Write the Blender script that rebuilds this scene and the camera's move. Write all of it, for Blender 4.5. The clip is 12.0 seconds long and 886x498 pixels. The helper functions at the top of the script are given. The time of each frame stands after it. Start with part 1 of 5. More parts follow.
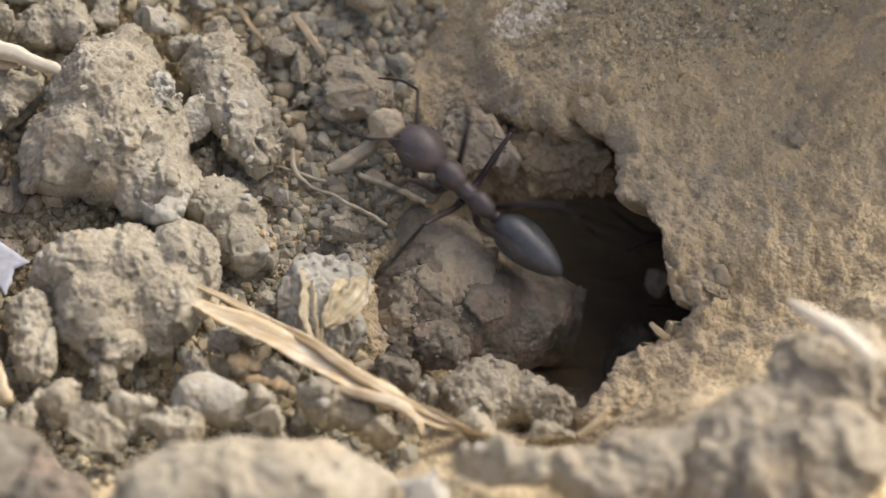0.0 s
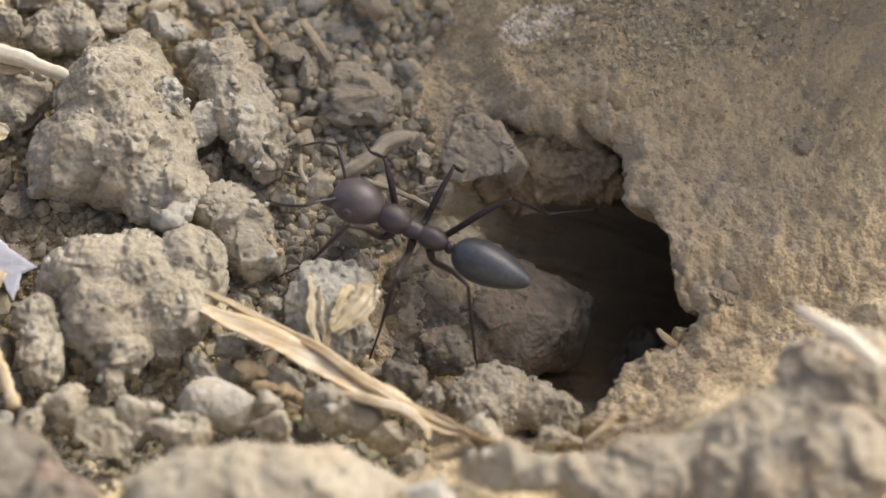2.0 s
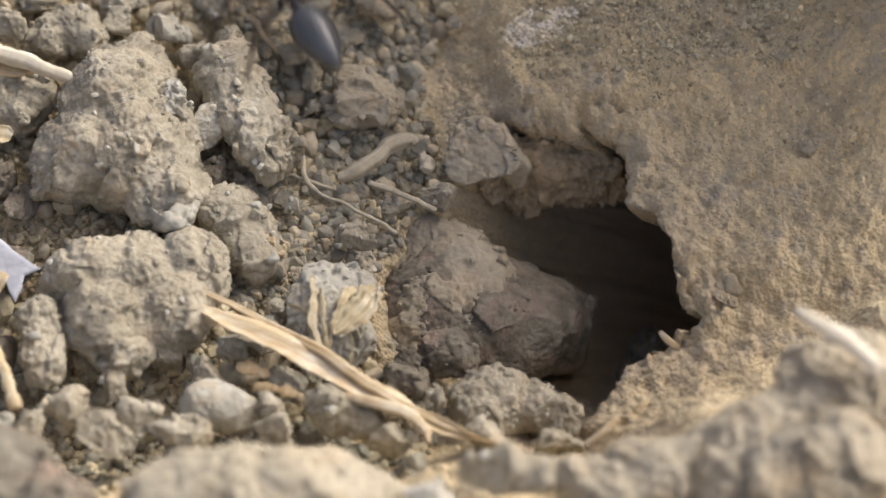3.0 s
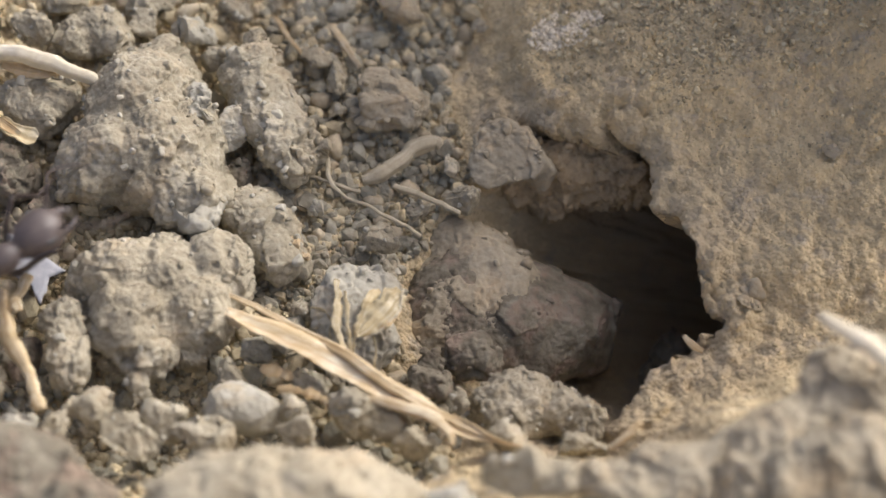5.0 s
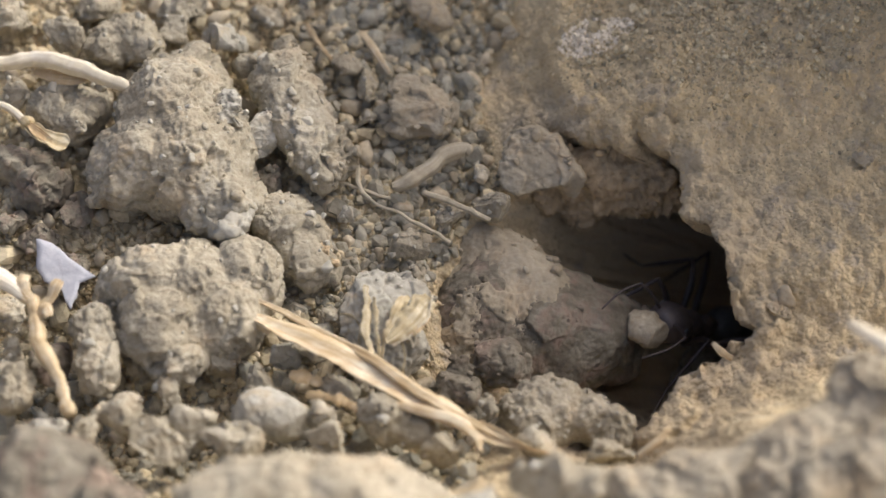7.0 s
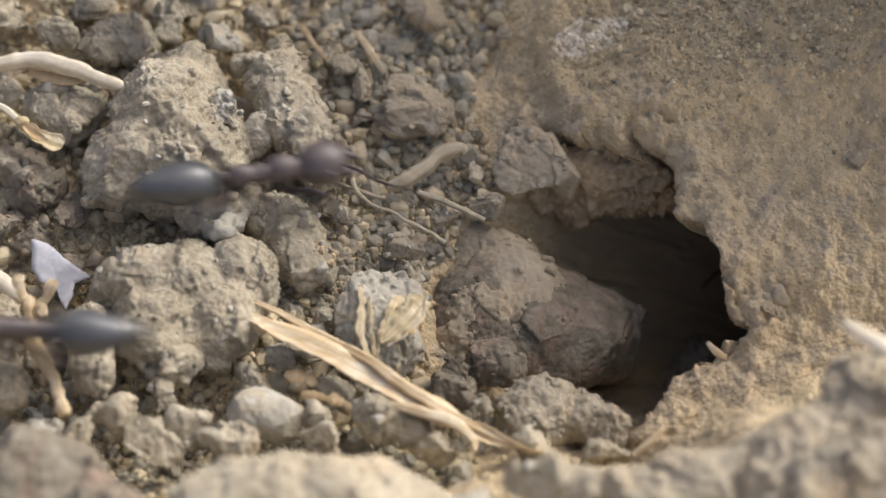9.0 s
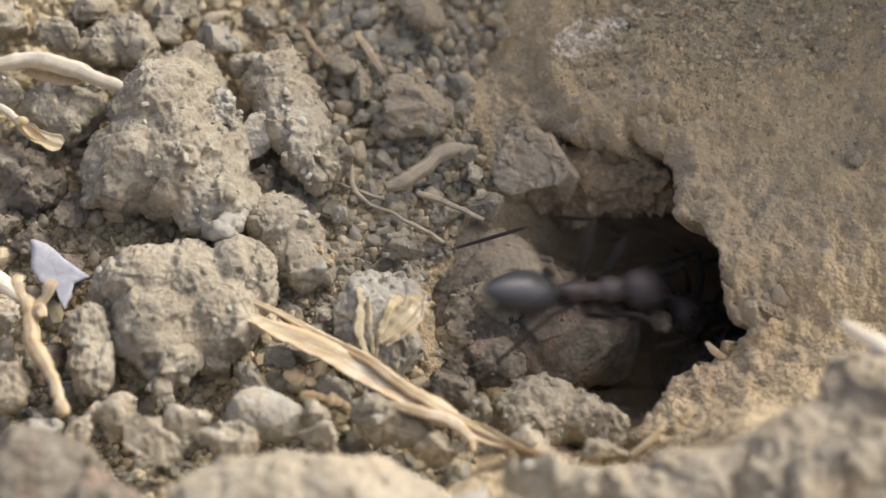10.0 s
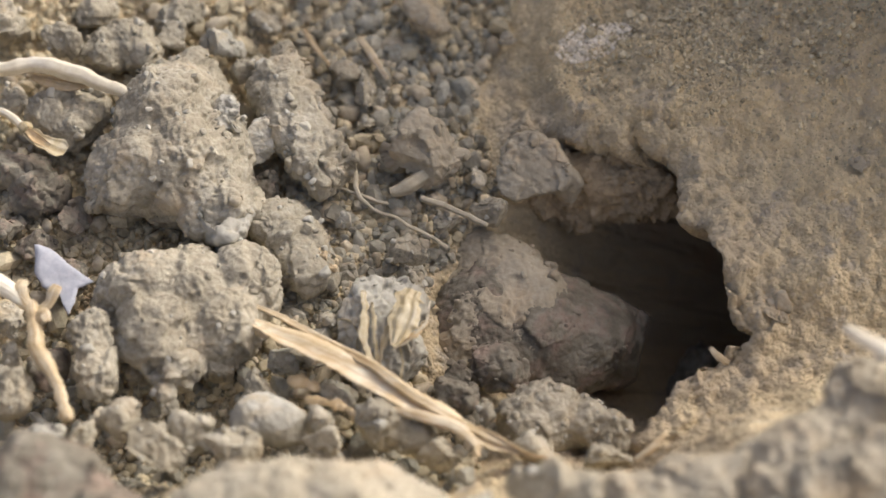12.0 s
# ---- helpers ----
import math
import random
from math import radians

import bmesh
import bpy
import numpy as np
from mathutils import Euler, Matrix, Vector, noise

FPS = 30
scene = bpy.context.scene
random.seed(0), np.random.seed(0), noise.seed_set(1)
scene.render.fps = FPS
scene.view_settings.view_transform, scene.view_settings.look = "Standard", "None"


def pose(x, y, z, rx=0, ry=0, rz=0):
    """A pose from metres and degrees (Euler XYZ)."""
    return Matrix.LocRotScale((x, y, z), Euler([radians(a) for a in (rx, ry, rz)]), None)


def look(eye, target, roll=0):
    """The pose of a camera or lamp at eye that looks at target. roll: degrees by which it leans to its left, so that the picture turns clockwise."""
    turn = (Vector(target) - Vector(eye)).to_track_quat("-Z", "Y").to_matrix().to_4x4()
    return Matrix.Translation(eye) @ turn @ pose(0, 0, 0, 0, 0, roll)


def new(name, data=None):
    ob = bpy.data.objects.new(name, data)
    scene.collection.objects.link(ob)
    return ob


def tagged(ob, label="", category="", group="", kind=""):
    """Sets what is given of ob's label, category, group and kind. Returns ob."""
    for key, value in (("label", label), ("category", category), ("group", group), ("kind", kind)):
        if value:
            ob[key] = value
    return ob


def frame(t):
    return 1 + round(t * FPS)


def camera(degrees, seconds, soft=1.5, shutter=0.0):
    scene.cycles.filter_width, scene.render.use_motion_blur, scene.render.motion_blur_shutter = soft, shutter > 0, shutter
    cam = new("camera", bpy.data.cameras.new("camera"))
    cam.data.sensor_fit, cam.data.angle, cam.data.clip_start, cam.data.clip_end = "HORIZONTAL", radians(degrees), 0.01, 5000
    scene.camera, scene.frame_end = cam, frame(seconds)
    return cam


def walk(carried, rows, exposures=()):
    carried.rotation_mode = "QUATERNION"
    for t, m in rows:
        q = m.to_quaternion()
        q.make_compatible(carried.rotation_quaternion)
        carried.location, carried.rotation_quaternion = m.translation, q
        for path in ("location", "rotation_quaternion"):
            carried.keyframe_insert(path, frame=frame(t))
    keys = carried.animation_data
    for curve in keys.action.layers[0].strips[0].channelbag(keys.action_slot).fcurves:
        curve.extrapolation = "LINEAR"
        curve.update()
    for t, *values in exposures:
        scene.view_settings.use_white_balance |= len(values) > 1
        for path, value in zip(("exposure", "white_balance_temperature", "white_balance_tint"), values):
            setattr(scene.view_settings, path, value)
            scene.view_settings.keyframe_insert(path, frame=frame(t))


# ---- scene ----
cam = camera(20, 12.0, soft=1.5, shutter=0.5)
# a macro lens: only a thin slice of the bank is sharp
cam.data.dof.use_dof = True
cam.data.dof.focus_distance = 0.1278
cam.data.dof.aperture_fstop = 31.0
PATH = [
    (0.0, look((-0.00186, -0.10468, 0.07498), (0.00327, -0.00040, -0.00080), 1.184)),
    (0.5, look((-0.00156, -0.10469, 0.07535), (0.00309, -0.00057, -0.00067), 1.074)),
    (1.0, look((-0.00192, -0.10473, 0.07495), (0.00317, -0.00032, -0.00065), 1.169)),
    (1.5, look((-0.00164, -0.10465, 0.07507), (0.00316, -0.00032, -0.00064), 1.110)),
    (2.0, look((-0.00186, -0.10471, 0.07492), (0.00290, -0.00021, -0.00056), 1.175)),
    (2.5, look((-0.00158, -0.10463, 0.07497), (0.00288, -0.00010, -0.00050), 1.146)),
    (2.7, look((-0.00058, -0.10491, 0.07477), (0.00272, -0.00016, -0.00046), 0.766)),
    (4.3, look((-0.00092, -0.10454, 0.07498), (0.00273, -0.00004, -0.00056), 0.923)),
    (4.5, look((-0.00107, -0.10468, 0.07512), (0.00224, -0.00021, -0.00049), 0.898)),
    (5.0, look((-0.00051, -0.10484, 0.07500), (0.00151, -0.00011, -0.00029), 0.567)),
    (5.5, look((-0.00019, -0.10498, 0.07499), (0.00073, -0.00012, -0.00014), 0.223)),
    (6.0, look((-0.00002, -0.10489, 0.07517), (0.00025, -0.00010, -0.00006), 0.053)),
    (6.5, look((-0.00000, -0.10500, 0.07500), (-0.00000, -0.00003, 0.00002), 0.000)),
    (7.0, look((0.00009, -0.10501, 0.07493), (-0.00001, 0.00002, 0.00004), 0.017)),
    (9.0, look((0.00014, -0.10497, 0.07519), (0.00026, -0.00008, 0.00010), 0.029)),
    (9.5, look((-0.00003, -0.10519, 0.07481), (0.00027, -0.00003, 0.00010), 0.127)),
    (10.0, look((0.00029, -0.10516, 0.07509), (0.00031, -0.00015, 0.00016), -0.004)),
    (10.5, look((0.00048, -0.10526, 0.07482), (0.00028, -0.00007, 0.00015), -0.101)),
    (11.0, look((0.00030, -0.10526, 0.07509), (0.00032, -0.00017, 0.00028), 0.030)),
    (11.5, look((0.00035, -0.10520, 0.07500), (0.00024, -0.00001, 0.00033), 0.019)),
    (12.0, look((0.00013, -0.10512, 0.07511), (0.00011, 0.00002, 0.00037), 0.010)),
]
walk(cam, PATH, exposures=[(0.0, 1.08, 6330, 10), (12.0, 1.08, 6330, 10)])

# ---- daylight: high sun, open sky ----
SUN_TO = Vector((0.60, 0.28, 0.75)).normalized()
world = bpy.data.worlds.new("world")
scene.world = world
world.use_nodes = True
wn = world.node_tree.nodes
sky = wn.new("ShaderNodeTexSky")
sky.sky_type, sky.sun_disc = "NISHITA", False
sky.air_density, sky.dust_density, sky.ozone_density = 0.31, 5.6, 0.15
sky.sun_elevation = math.asin(SUN_TO.z)
sky.sun_rotation = math.atan2(SUN_TO.x, SUN_TO.y)
wn["Background"].inputs["Strength"].default_value = 0.15
world.node_tree.links.new(sky.outputs[0], wn["Background"].inputs["Color"])
sun = new("sun", bpy.data.lights.new("sun", "SUN"))
sun.data.energy, sun.data.angle, sun.data.color = 0.41, radians(1.6), (0.93, 1.0, 1.02)
sun.matrix_world = look(SUN_TO * 2, (0, 0, 0))

# ---- materials ----
def material(name, colors, scale=400.0, fine=2600.0, rough=0.92, bump=0.25, bump_scale=5000.0, spread=0.12,
             spec=0.25, coords="world", stretch=None, depth=0.00006, island=False, tight=0.16, stain=None, stained=0.6, grit=0.0):
    """A matt natural surface: two or three colours mixed at a coarse and a fine scale, a tint of its own for each object, fine relief."""
    m = bpy.data.materials.new(name)
    m.use_nodes = True
    nt = m.node_tree
    n, link = nt.nodes, nt.links.new
    bsdf = n["Principled BSDF"]
    if coords == "world":
        place = n.new("ShaderNodeNewGeometry").outputs["Position"]
    else:
        place = n.new("ShaderNodeTexCoord").outputs["Object"]
    if stretch:
        mp = n.new("ShaderNodeMapping")
        mp.inputs["Scale"].default_value = stretch
        link(place, mp.inputs["Vector"])
        place = mp.outputs["Vector"]

    def noise_of(sc, detail, r=0.6):
        t = n.new("ShaderNodeTexNoise")
        t.inputs["Scale"].default_value, t.inputs["Detail"].default_value = sc, detail
        t.inputs["Roughness"].default_value = r
        link(place, t.inputs["Vector"])
        return t.outputs["Fac"]

    ramp = n.new("ShaderNodeValToRGB")
    e = ramp.color_ramp.elements
    e[0].position, e[1].position = 0.5 - tight, 0.5 + tight
    e[0].color, e[1].color = (*colors[0], 1), (*colors[-1], 1)
    if len(colors) > 2:
        e.new(0.5).color = (*colors[1], 1)
    mix = n.new("ShaderNodeMath")
    mix.operation = "MULTIPLY_ADD"
    mix.inputs[1].default_value = 0.5
    half = n.new("ShaderNodeMath")
    half.operation = "MULTIPLY"
    half.inputs[1].default_value = 0.5
    link(noise_of(scale, 3), half.inputs[0])
    link(noise_of(fine, 4, 0.7), mix.inputs[0])
    link(half.outputs[0], mix.inputs[2])
    link(mix.outputs[0], ramp.inputs["Fac"])
    info = n.new("ShaderNodeObjectInfo")
    tint = n.new("ShaderNodeMapRange")
    tint.inputs["To Min"].default_value, tint.inputs["To Max"].default_value = 1 - spread, 1 + spread
    if island:
        link(n.new("ShaderNodeNewGeometry").outputs["Random Per Island"], tint.inputs["Value"])
    else:
        link(info.outputs["Random"], tint.inputs["Value"])
    mul = n.new("ShaderNodeVectorMath")
    mul.operation = "SCALE"
    colour = ramp.outputs["Color"]
    if stain:
        spot = n.new("ShaderNodeMapRange")
        spot.inputs["From Min"].default_value, spot.inputs["From Max"].default_value = stained - 0.07, stained + 0.1
        spot.inputs["To Max"].default_value = 0.75
        link(noise_of(scale * 1.9, 4, 0.65), spot.inputs["Value"])
        blot = n.new("ShaderNodeMix")
        blot.data_type = "RGBA"
        blot.inputs[7].default_value = (*stain, 1)
        link(spot.outputs[0], blot.inputs[0])
        link(colour, blot.inputs[6])
        colour = blot.outputs[2]
    link(colour, mul.inputs[0])
    link(tint.outputs[0], mul.inputs["Scale"])
    link(mul.outputs[0], bsdf.inputs["Base Color"])
    bsdf.inputs["Roughness"].default_value = rough
    bsdf.inputs["Specular IOR Level"].default_value = spec
    if bump:
        b = n.new("ShaderNodeBump")
        b.inputs["Strength"].default_value, b.inputs["Distance"].default_value = bump, depth
        height = noise_of(bump_scale, 5, 0.7)
        if grit:
            cells = n.new("ShaderNodeTexVoronoi")
            cells.inputs["Scale"].default_value, cells.inputs["Randomness"].default_value = grit, 1.0
            link(place, cells.inputs["Vector"])
            less = n.new("ShaderNodeMath")
            less.operation = "MULTIPLY_ADD"
            less.inputs[1].default_value = -0.9
            link(cells.outputs["Distance"], less.inputs[0])
            link(height, less.inputs[2])
            height = less.outputs[0]
        link(height, b.inputs["Height"])
        link(b.outputs["Normal"], bsdf.inputs["Normal"])
    return m


SOIL = material("dry_soil", [(0.502, 0.406, 0.247), (0.628, 0.509, 0.309), (0.735, 0.606, 0.375)], 260, 3000, bump=0.7, bump_scale=4300, depth=0.00028, stain=(0.43, 0.385, 0.315), stained=0.6, grit=4200)
STONE = material("chalky_clod", [(0.296, 0.256, 0.179), (0.401, 0.357, 0.260), (0.542, 0.498, 0.387)], 230, 2600, bump=0.6, bump_scale=5200, depth=0.0001, tight=0.15, spread=0.10, stain=(0.45, 0.36, 0.235), stained=0.62, grit=4200)
# brown-grey stone, taken darker so that its colour also carries shade
BOULDER = material("brown_grey_shaded_stone", [(0.139, 0.117, 0.086), (0.201, 0.179, 0.132), (0.291, 0.268, 0.204)], 330, 1300, bump=0.6, bump_scale=4400, depth=0.0001, tight=0.13, spread=0.12, stain=(0.28, 0.205, 0.155), stained=0.55, grit=3600)
LOAM = material("brown_loam", [(0.382, 0.288, 0.172), (0.516, 0.398, 0.244), (0.627, 0.501, 0.317)], 400, 2600, bump=0.8, bump_scale=4300, depth=0.00016, grit=3600)
CAKED = material("crust_stone", [(0.298, 0.254, 0.174), (0.380, 0.331, 0.239), (0.479, 0.430, 0.324)], 300, 2200, bump=0.6, bump_scale=5000, stain=(0.42, 0.33, 0.21), stained=0.58, grit=3800)
PALE = material("white_stone", [(0.363, 0.336, 0.261), (0.468, 0.440, 0.354), (0.571, 0.552, 0.466)], 300, 1800, rough=0.75, bump=0.4, bump_scale=4000, stain=(0.50, 0.40, 0.25), stained=0.62, grit=3600)
PEBBLE = material("pale_pebble", [(0.349, 0.291, 0.198), (0.484, 0.416, 0.293), (0.631, 0.559, 0.411)], 500, 2600, bump=0.45, spread=0.26, stain=(0.45, 0.33, 0.19), stained=0.6, grit=4200)
GRAIN = material("grey_grain", [(0.370, 0.308, 0.197), (0.528, 0.451, 0.295), (0.685, 0.605, 0.407)], 900, 5000, bump=0.0, spread=0.34, island=True)
SHINGLE = material("pale_gravel", [(0.268, 0.242, 0.178), (0.357, 0.330, 0.253), (0.461, 0.441, 0.347)], 500, 2600, bump=0.45, spread=0.2, island=True, grit=4200)
CRUMB = material("soil_grain", [(0.435, 0.357, 0.227), (0.555, 0.459, 0.290), (0.676, 0.565, 0.360)], 500, 5000, bump=0.0, spread=0.2, island=True)
# near-white grain colour that stands for sunlight falling on the crust
SUN_FLECK = material("sun_fleck_grain", [(0.750, 0.667, 0.523), (0.835, 0.754, 0.606), (0.921, 0.845, 0.700)], 900, 5000, bump=0.0, spread=0.12, island=True, rough=0.5)


def two_soils(m, tan):
    """Compact tan subsoil shows where the sheet's own value 'loam' is high."""
    n, link = m.node_tree.nodes, m.node_tree.links.new
    mul = next(x for x in n if x.type == "VECT_MATH")
    was = mul.inputs[0].links[0].from_socket
    mix = n.new("ShaderNodeMix")
    mix.data_type, mix.blend_type = "RGBA", "MIX"
    own = n.new("ShaderNodeAttribute")
    own.attribute_name = "loam"
    link(own.outputs["Fac"], mix.inputs[0])
    link(was, mix.inputs[6])
    mix.inputs[7].default_value = (*tan, 1)
    link(mix.outputs[2], mul.inputs[0])


two_soils(SOIL, (0.51, 0.425, 0.293))


def fibrous(m, dark, amount=0.8, across=7.0, deep=0.00004):
    """Streaks that run along a blade or stem, from the mesh's own value 'fibre' (along, across)."""
    n, link = m.node_tree.nodes, m.node_tree.links.new
    bsdf = n["Principled BSDF"]
    own = n.new("ShaderNodeAttribute")
    own.attribute_name = "fibre"
    mp = n.new("ShaderNodeMapping")
    mp.inputs["Scale"].default_value = (0.35, across, 1.0)
    link(own.outputs["Vector"], mp.inputs["Vector"])
    t = n.new("ShaderNodeTexNoise")
    t.inputs["Scale"].default_value, t.inputs["Detail"].default_value, t.inputs["Roughness"].default_value = 1.0, 4, 0.65
    link(mp.outputs["Vector"], t.inputs["Vector"])
    span = n.new("ShaderNodeMapRange")
    span.inputs["From Min"].default_value, span.inputs["From Max"].default_value = 0.46, 0.66
    span.inputs["To Max"].default_value = amount
    link(t.outputs["Fac"], span.inputs["Value"])
    mul = next(x for x in n if x.type == "VECT_MATH")
    was = mul.inputs[0].links[0].from_socket
    mix = n.new("ShaderNodeMix")
    mix.data_type = "RGBA"
    link(span.outputs[0], mix.inputs[0])
    link(was, mix.inputs[6])
    mix.inputs[7].default_value = (*dark, 1)
    link(mix.outputs[2], mul.inputs[0])
    b = n.new("ShaderNodeBump")
    b.inputs["Strength"].default_value, b.inputs["Distance"].default_value = 0.8, deep
    link(t.outputs["Fac"], b.inputs["Height"])
    old = bsdf.inputs["Normal"].links
    if old:
        link(old[0].from_socket, b.inputs["Normal"])
    link(b.outputs["Normal"], bsdf.inputs["Normal"])


STRAW = material("dry_straw", [(0.455, 0.342, 0.175), (0.634, 0.515, 0.320), (0.812, 0.750, 0.575)], 420, 1500, rough=0.42, bump=0.35, bump_scale=2500, spec=0.5, stretch=(0.5, 1, 1.3))
ROOT = material("pale_root", [(0.62, 0.545, 0.39), (0.73, 0.66, 0.50), (0.82, 0.765, 0.63)], 500, 2400, rough=0.5, bump=0.3, spec=0.4)
HUSK = material("yellow_husk", [(0.46, 0.36, 0.19), (0.58, 0.49, 0.30), (0.70, 0.63, 0.46)], 600, 3000, rough=0.4, bump=0.3, spec=0.5)
SHARD = material("grey_shard", [(0.33, 0.34, 0.37), (0.39, 0.395, 0.42), (0.5, 0.5, 0.5)], 300, 2600, rough=0.75, bump=0.3, spec=0.3)
AMBER = material("amber_husk", [(0.5, 0.335, 0.155), (0.61, 0.45, 0.24), (0.71, 0.57, 0.35)], 500, 2600, rough=0.4, bump=0.3, spec=0.5)
WOOD = material("weathered_twig", [(0.36, 0.31, 0.215), (0.47, 0.415, 0.3), (0.57, 0.515, 0.39)], 500, 2600, rough=0.8, bump=0.5)
fibrous(STRAW, (0.40, 0.245, 0.095), 0.7)
fibrous(ROOT, (0.60, 0.51, 0.35), 0.4, 4.0)
fibrous(HUSK, (0.42, 0.30, 0.13), 0.7)
fibrous(WOOD, (0.34, 0.29, 0.20), 0.5)
BROWN = material("ant_brown", [(0.062, 0.049, 0.044), (0.09, 0.071, 0.064), (0.13, 0.104, 0.094)], 900, 6000, rough=0.45, bump=0.3, bump_scale=16000, spec=0.7, coords="object", depth=0.00002)
BLACK = material("ant_black", [(0.043, 0.046, 0.048), (0.067, 0.071, 0.072), (0.099, 0.104, 0.106)], 900, 6000, rough=0.36, bump=0.25, bump_scale=16000, spec=0.7, coords="object", depth=0.00002)
LEG = material("ant_leg", [(0.031, 0.022, 0.020), (0.048, 0.035, 0.031), (0.070, 0.053, 0.045)], 900, 6000, rough=0.42, bump=0.0, spec=0.5, coords="object")

# ---- the bank: a slope of 26.6 degrees; u to the side, v up the slope, n out of it, in millimetres ----
SLOPE = radians(26.6)
CS, SS = math.cos(SLOPE), math.sin(SLOPE)
MM = 0.001


def bank(u, v, n=0.0):
    return Vector((u, v * CS - n * SS, v * SS + n * CS)) * MM


def on_bank(u, v, n=0.0, rx=0, ry=0, rz=0):
    return Matrix.Translation(bank(u, v, n)) @ Matrix.Rotation(SLOPE, 4, "X") @ pose(0, 0, 0, rx, ry, rz)


def lattice(ix, iy, iz, seed):
    h = (ix.astype(np.uint32) * np.uint32(374761393) + iy.astype(np.uint32) * np.uint32(668265263)
         + iz.astype(np.uint32) * np.uint32(2147483647) + np.uint32(seed * 1274126177 % 4294967291))
    h = (h ^ (h >> np.uint32(13))) * np.uint32(1274126177)
    h = (h ^ (h >> np.uint32(16))) * np.uint32(2246822519)
    return (h ^ (h >> np.uint32(15))).astype(np.float64) / 4294967295.0 * 2 - 1


TWIST = np.array(Euler((0.61, 0.47, 0.83)).to_matrix())


def vnoise(p, seed=0):
    """Smooth value noise in -1..1 for rows of points."""
    p = p @ TWIST
    i = np.floor(p).astype(np.int64)
    f = p - i
    f = f * f * (3 - 2 * f)
    out = 0
    for dx in (0, 1):
        for dy in (0, 1):
            for dz in (0, 1):
                w = (f[:, 0] if dx else 1 - f[:, 0]) * (f[:, 1] if dy else 1 - f[:, 1]) * (f[:, 2] if dz else 1 - f[:, 2])
                out = out + w * lattice(i[:, 0] + dx, i[:, 1] + dy, i[:, 2] + dz, seed)
    return out


TURNS = [np.array(Euler((0.9 * k, 1.3 * k, 0.5 * k)).to_matrix()) for k in range(4)]


def fbm(p, freq, octaves=3, gain=0.5, seed=0):
    out, amp = np.zeros(len(p)), 1.0
    for k in range(octaves):
        out += amp * vnoise(p * freq @ TURNS[k % 4] + 17.3 * k, seed + k)
        amp, freq = amp * gain, freq * 2.03
    return out


def smooth(a, b, x):
    t = np.clip((x - a) / (b - a), 0, 1)
    return t * t * (3 - 2 * t)


def mesh_of(name, verts, faces, mat, smooth_shade=True):
    me = bpy.data.meshes.new(name)
    me.from_pydata([], [], [])
    verts, faces = np.asarray(verts, np.float32), np.asarray(faces, np.int32)
    k = faces.shape[1]
    me.vertices.add(len(verts))
    me.vertices.foreach_set("co", verts.ravel())
    me.loops.add(faces.size)
    me.loops.foreach_set("vertex_index", faces.ravel())
    me.polygons.add(len(faces))
    me.polygons.foreach_set("loop_start", np.arange(0, faces.size, k, dtype=np.int32))
    me.update(calc_edges=True)
    me.polygons.foreach_set("use_smooth", np.full(len(faces), smooth_shade))
    me.materials.append(mat)
    return me


BALLS = {}


def ball(level):
    """Directions and triangles of an even sphere."""
    if level not in BALLS:
        bm = bmesh.new()
        bmesh.ops.create_icosphere(bm, subdivisions=level, radius=1.0)
        bm.verts.index_update()
        d = np.array([v.co[:] for v in bm.verts])
        BALLS[level] = d / np.linalg.norm(d, axis=1, keepdims=True), np.array([[v.index for v in f.verts] for f in bm.faces])
        bm.free()
    return BALLS[level]


def worley(p, freq, seed=0, flat=False):
    """Distances to the nearest and the second nearest of scattered points, in cells."""
    q = p * freq
    i = np.floor(q).astype(np.int64)
    f1, f2 = np.full(len(p), 9.0), np.full(len(p), 9.0)
    for dx in (-1, 0, 1):
        for dy in (-1, 0, 1):
            for dz in ((0,) if flat else (-1, 0, 1)):
                x, y, z = i[:, 0] + dx, i[:, 1] + dy, i[:, 2] + dz
                d = ((x + 0.5 + 0.42 * lattice(x, y, z, seed) - q[:, 0]) ** 2
                     + (y + 0.5 + 0.42 * lattice(x, y, z, seed + 1) - q[:, 1]) ** 2)
                if not flat:
                    d = d + (z + 0.5 + 0.42 * lattice(x, y, z, seed + 2) - q[:, 2]) ** 2
                f2 = np.minimum(f2, np.maximum(f1, d))
                f1 = np.minimum(f1, d)
    return np.sqrt(f1), np.sqrt(f2)


def chips(p, freq, seed=0, flat=False):
    """A surface broken into small flat faces, each tilted its own way, about -0.5 to 0.5."""
    q = p * freq
    i = np.floor(q).astype(np.int64)
    best, tilt = np.full(len(p), 9.0), np.zeros(len(p))
    for dx in (-1, 0, 1):
        for dy in (-1, 0, 1):
            for dz in ((0,) if flat else (-1, 0, 1)):
                c = i + (dx, dy, dz)
                r = [lattice(c[:, 0], c[:, 1], c[:, 2], seed + k) for k in range(7)]
                off = [q[:, k] - c[:, k] - 0.5 - 0.42 * r[k] for k in range(2 if flat else 3)]
                d = sum(o * o for o in off)
                near = d < best
                best = np.where(near, d, best)
                tilt = np.where(near, sum(o * r[3 + k] for k, o in enumerate(off)) + 0.25 * r[6], tilt)
    return tilt


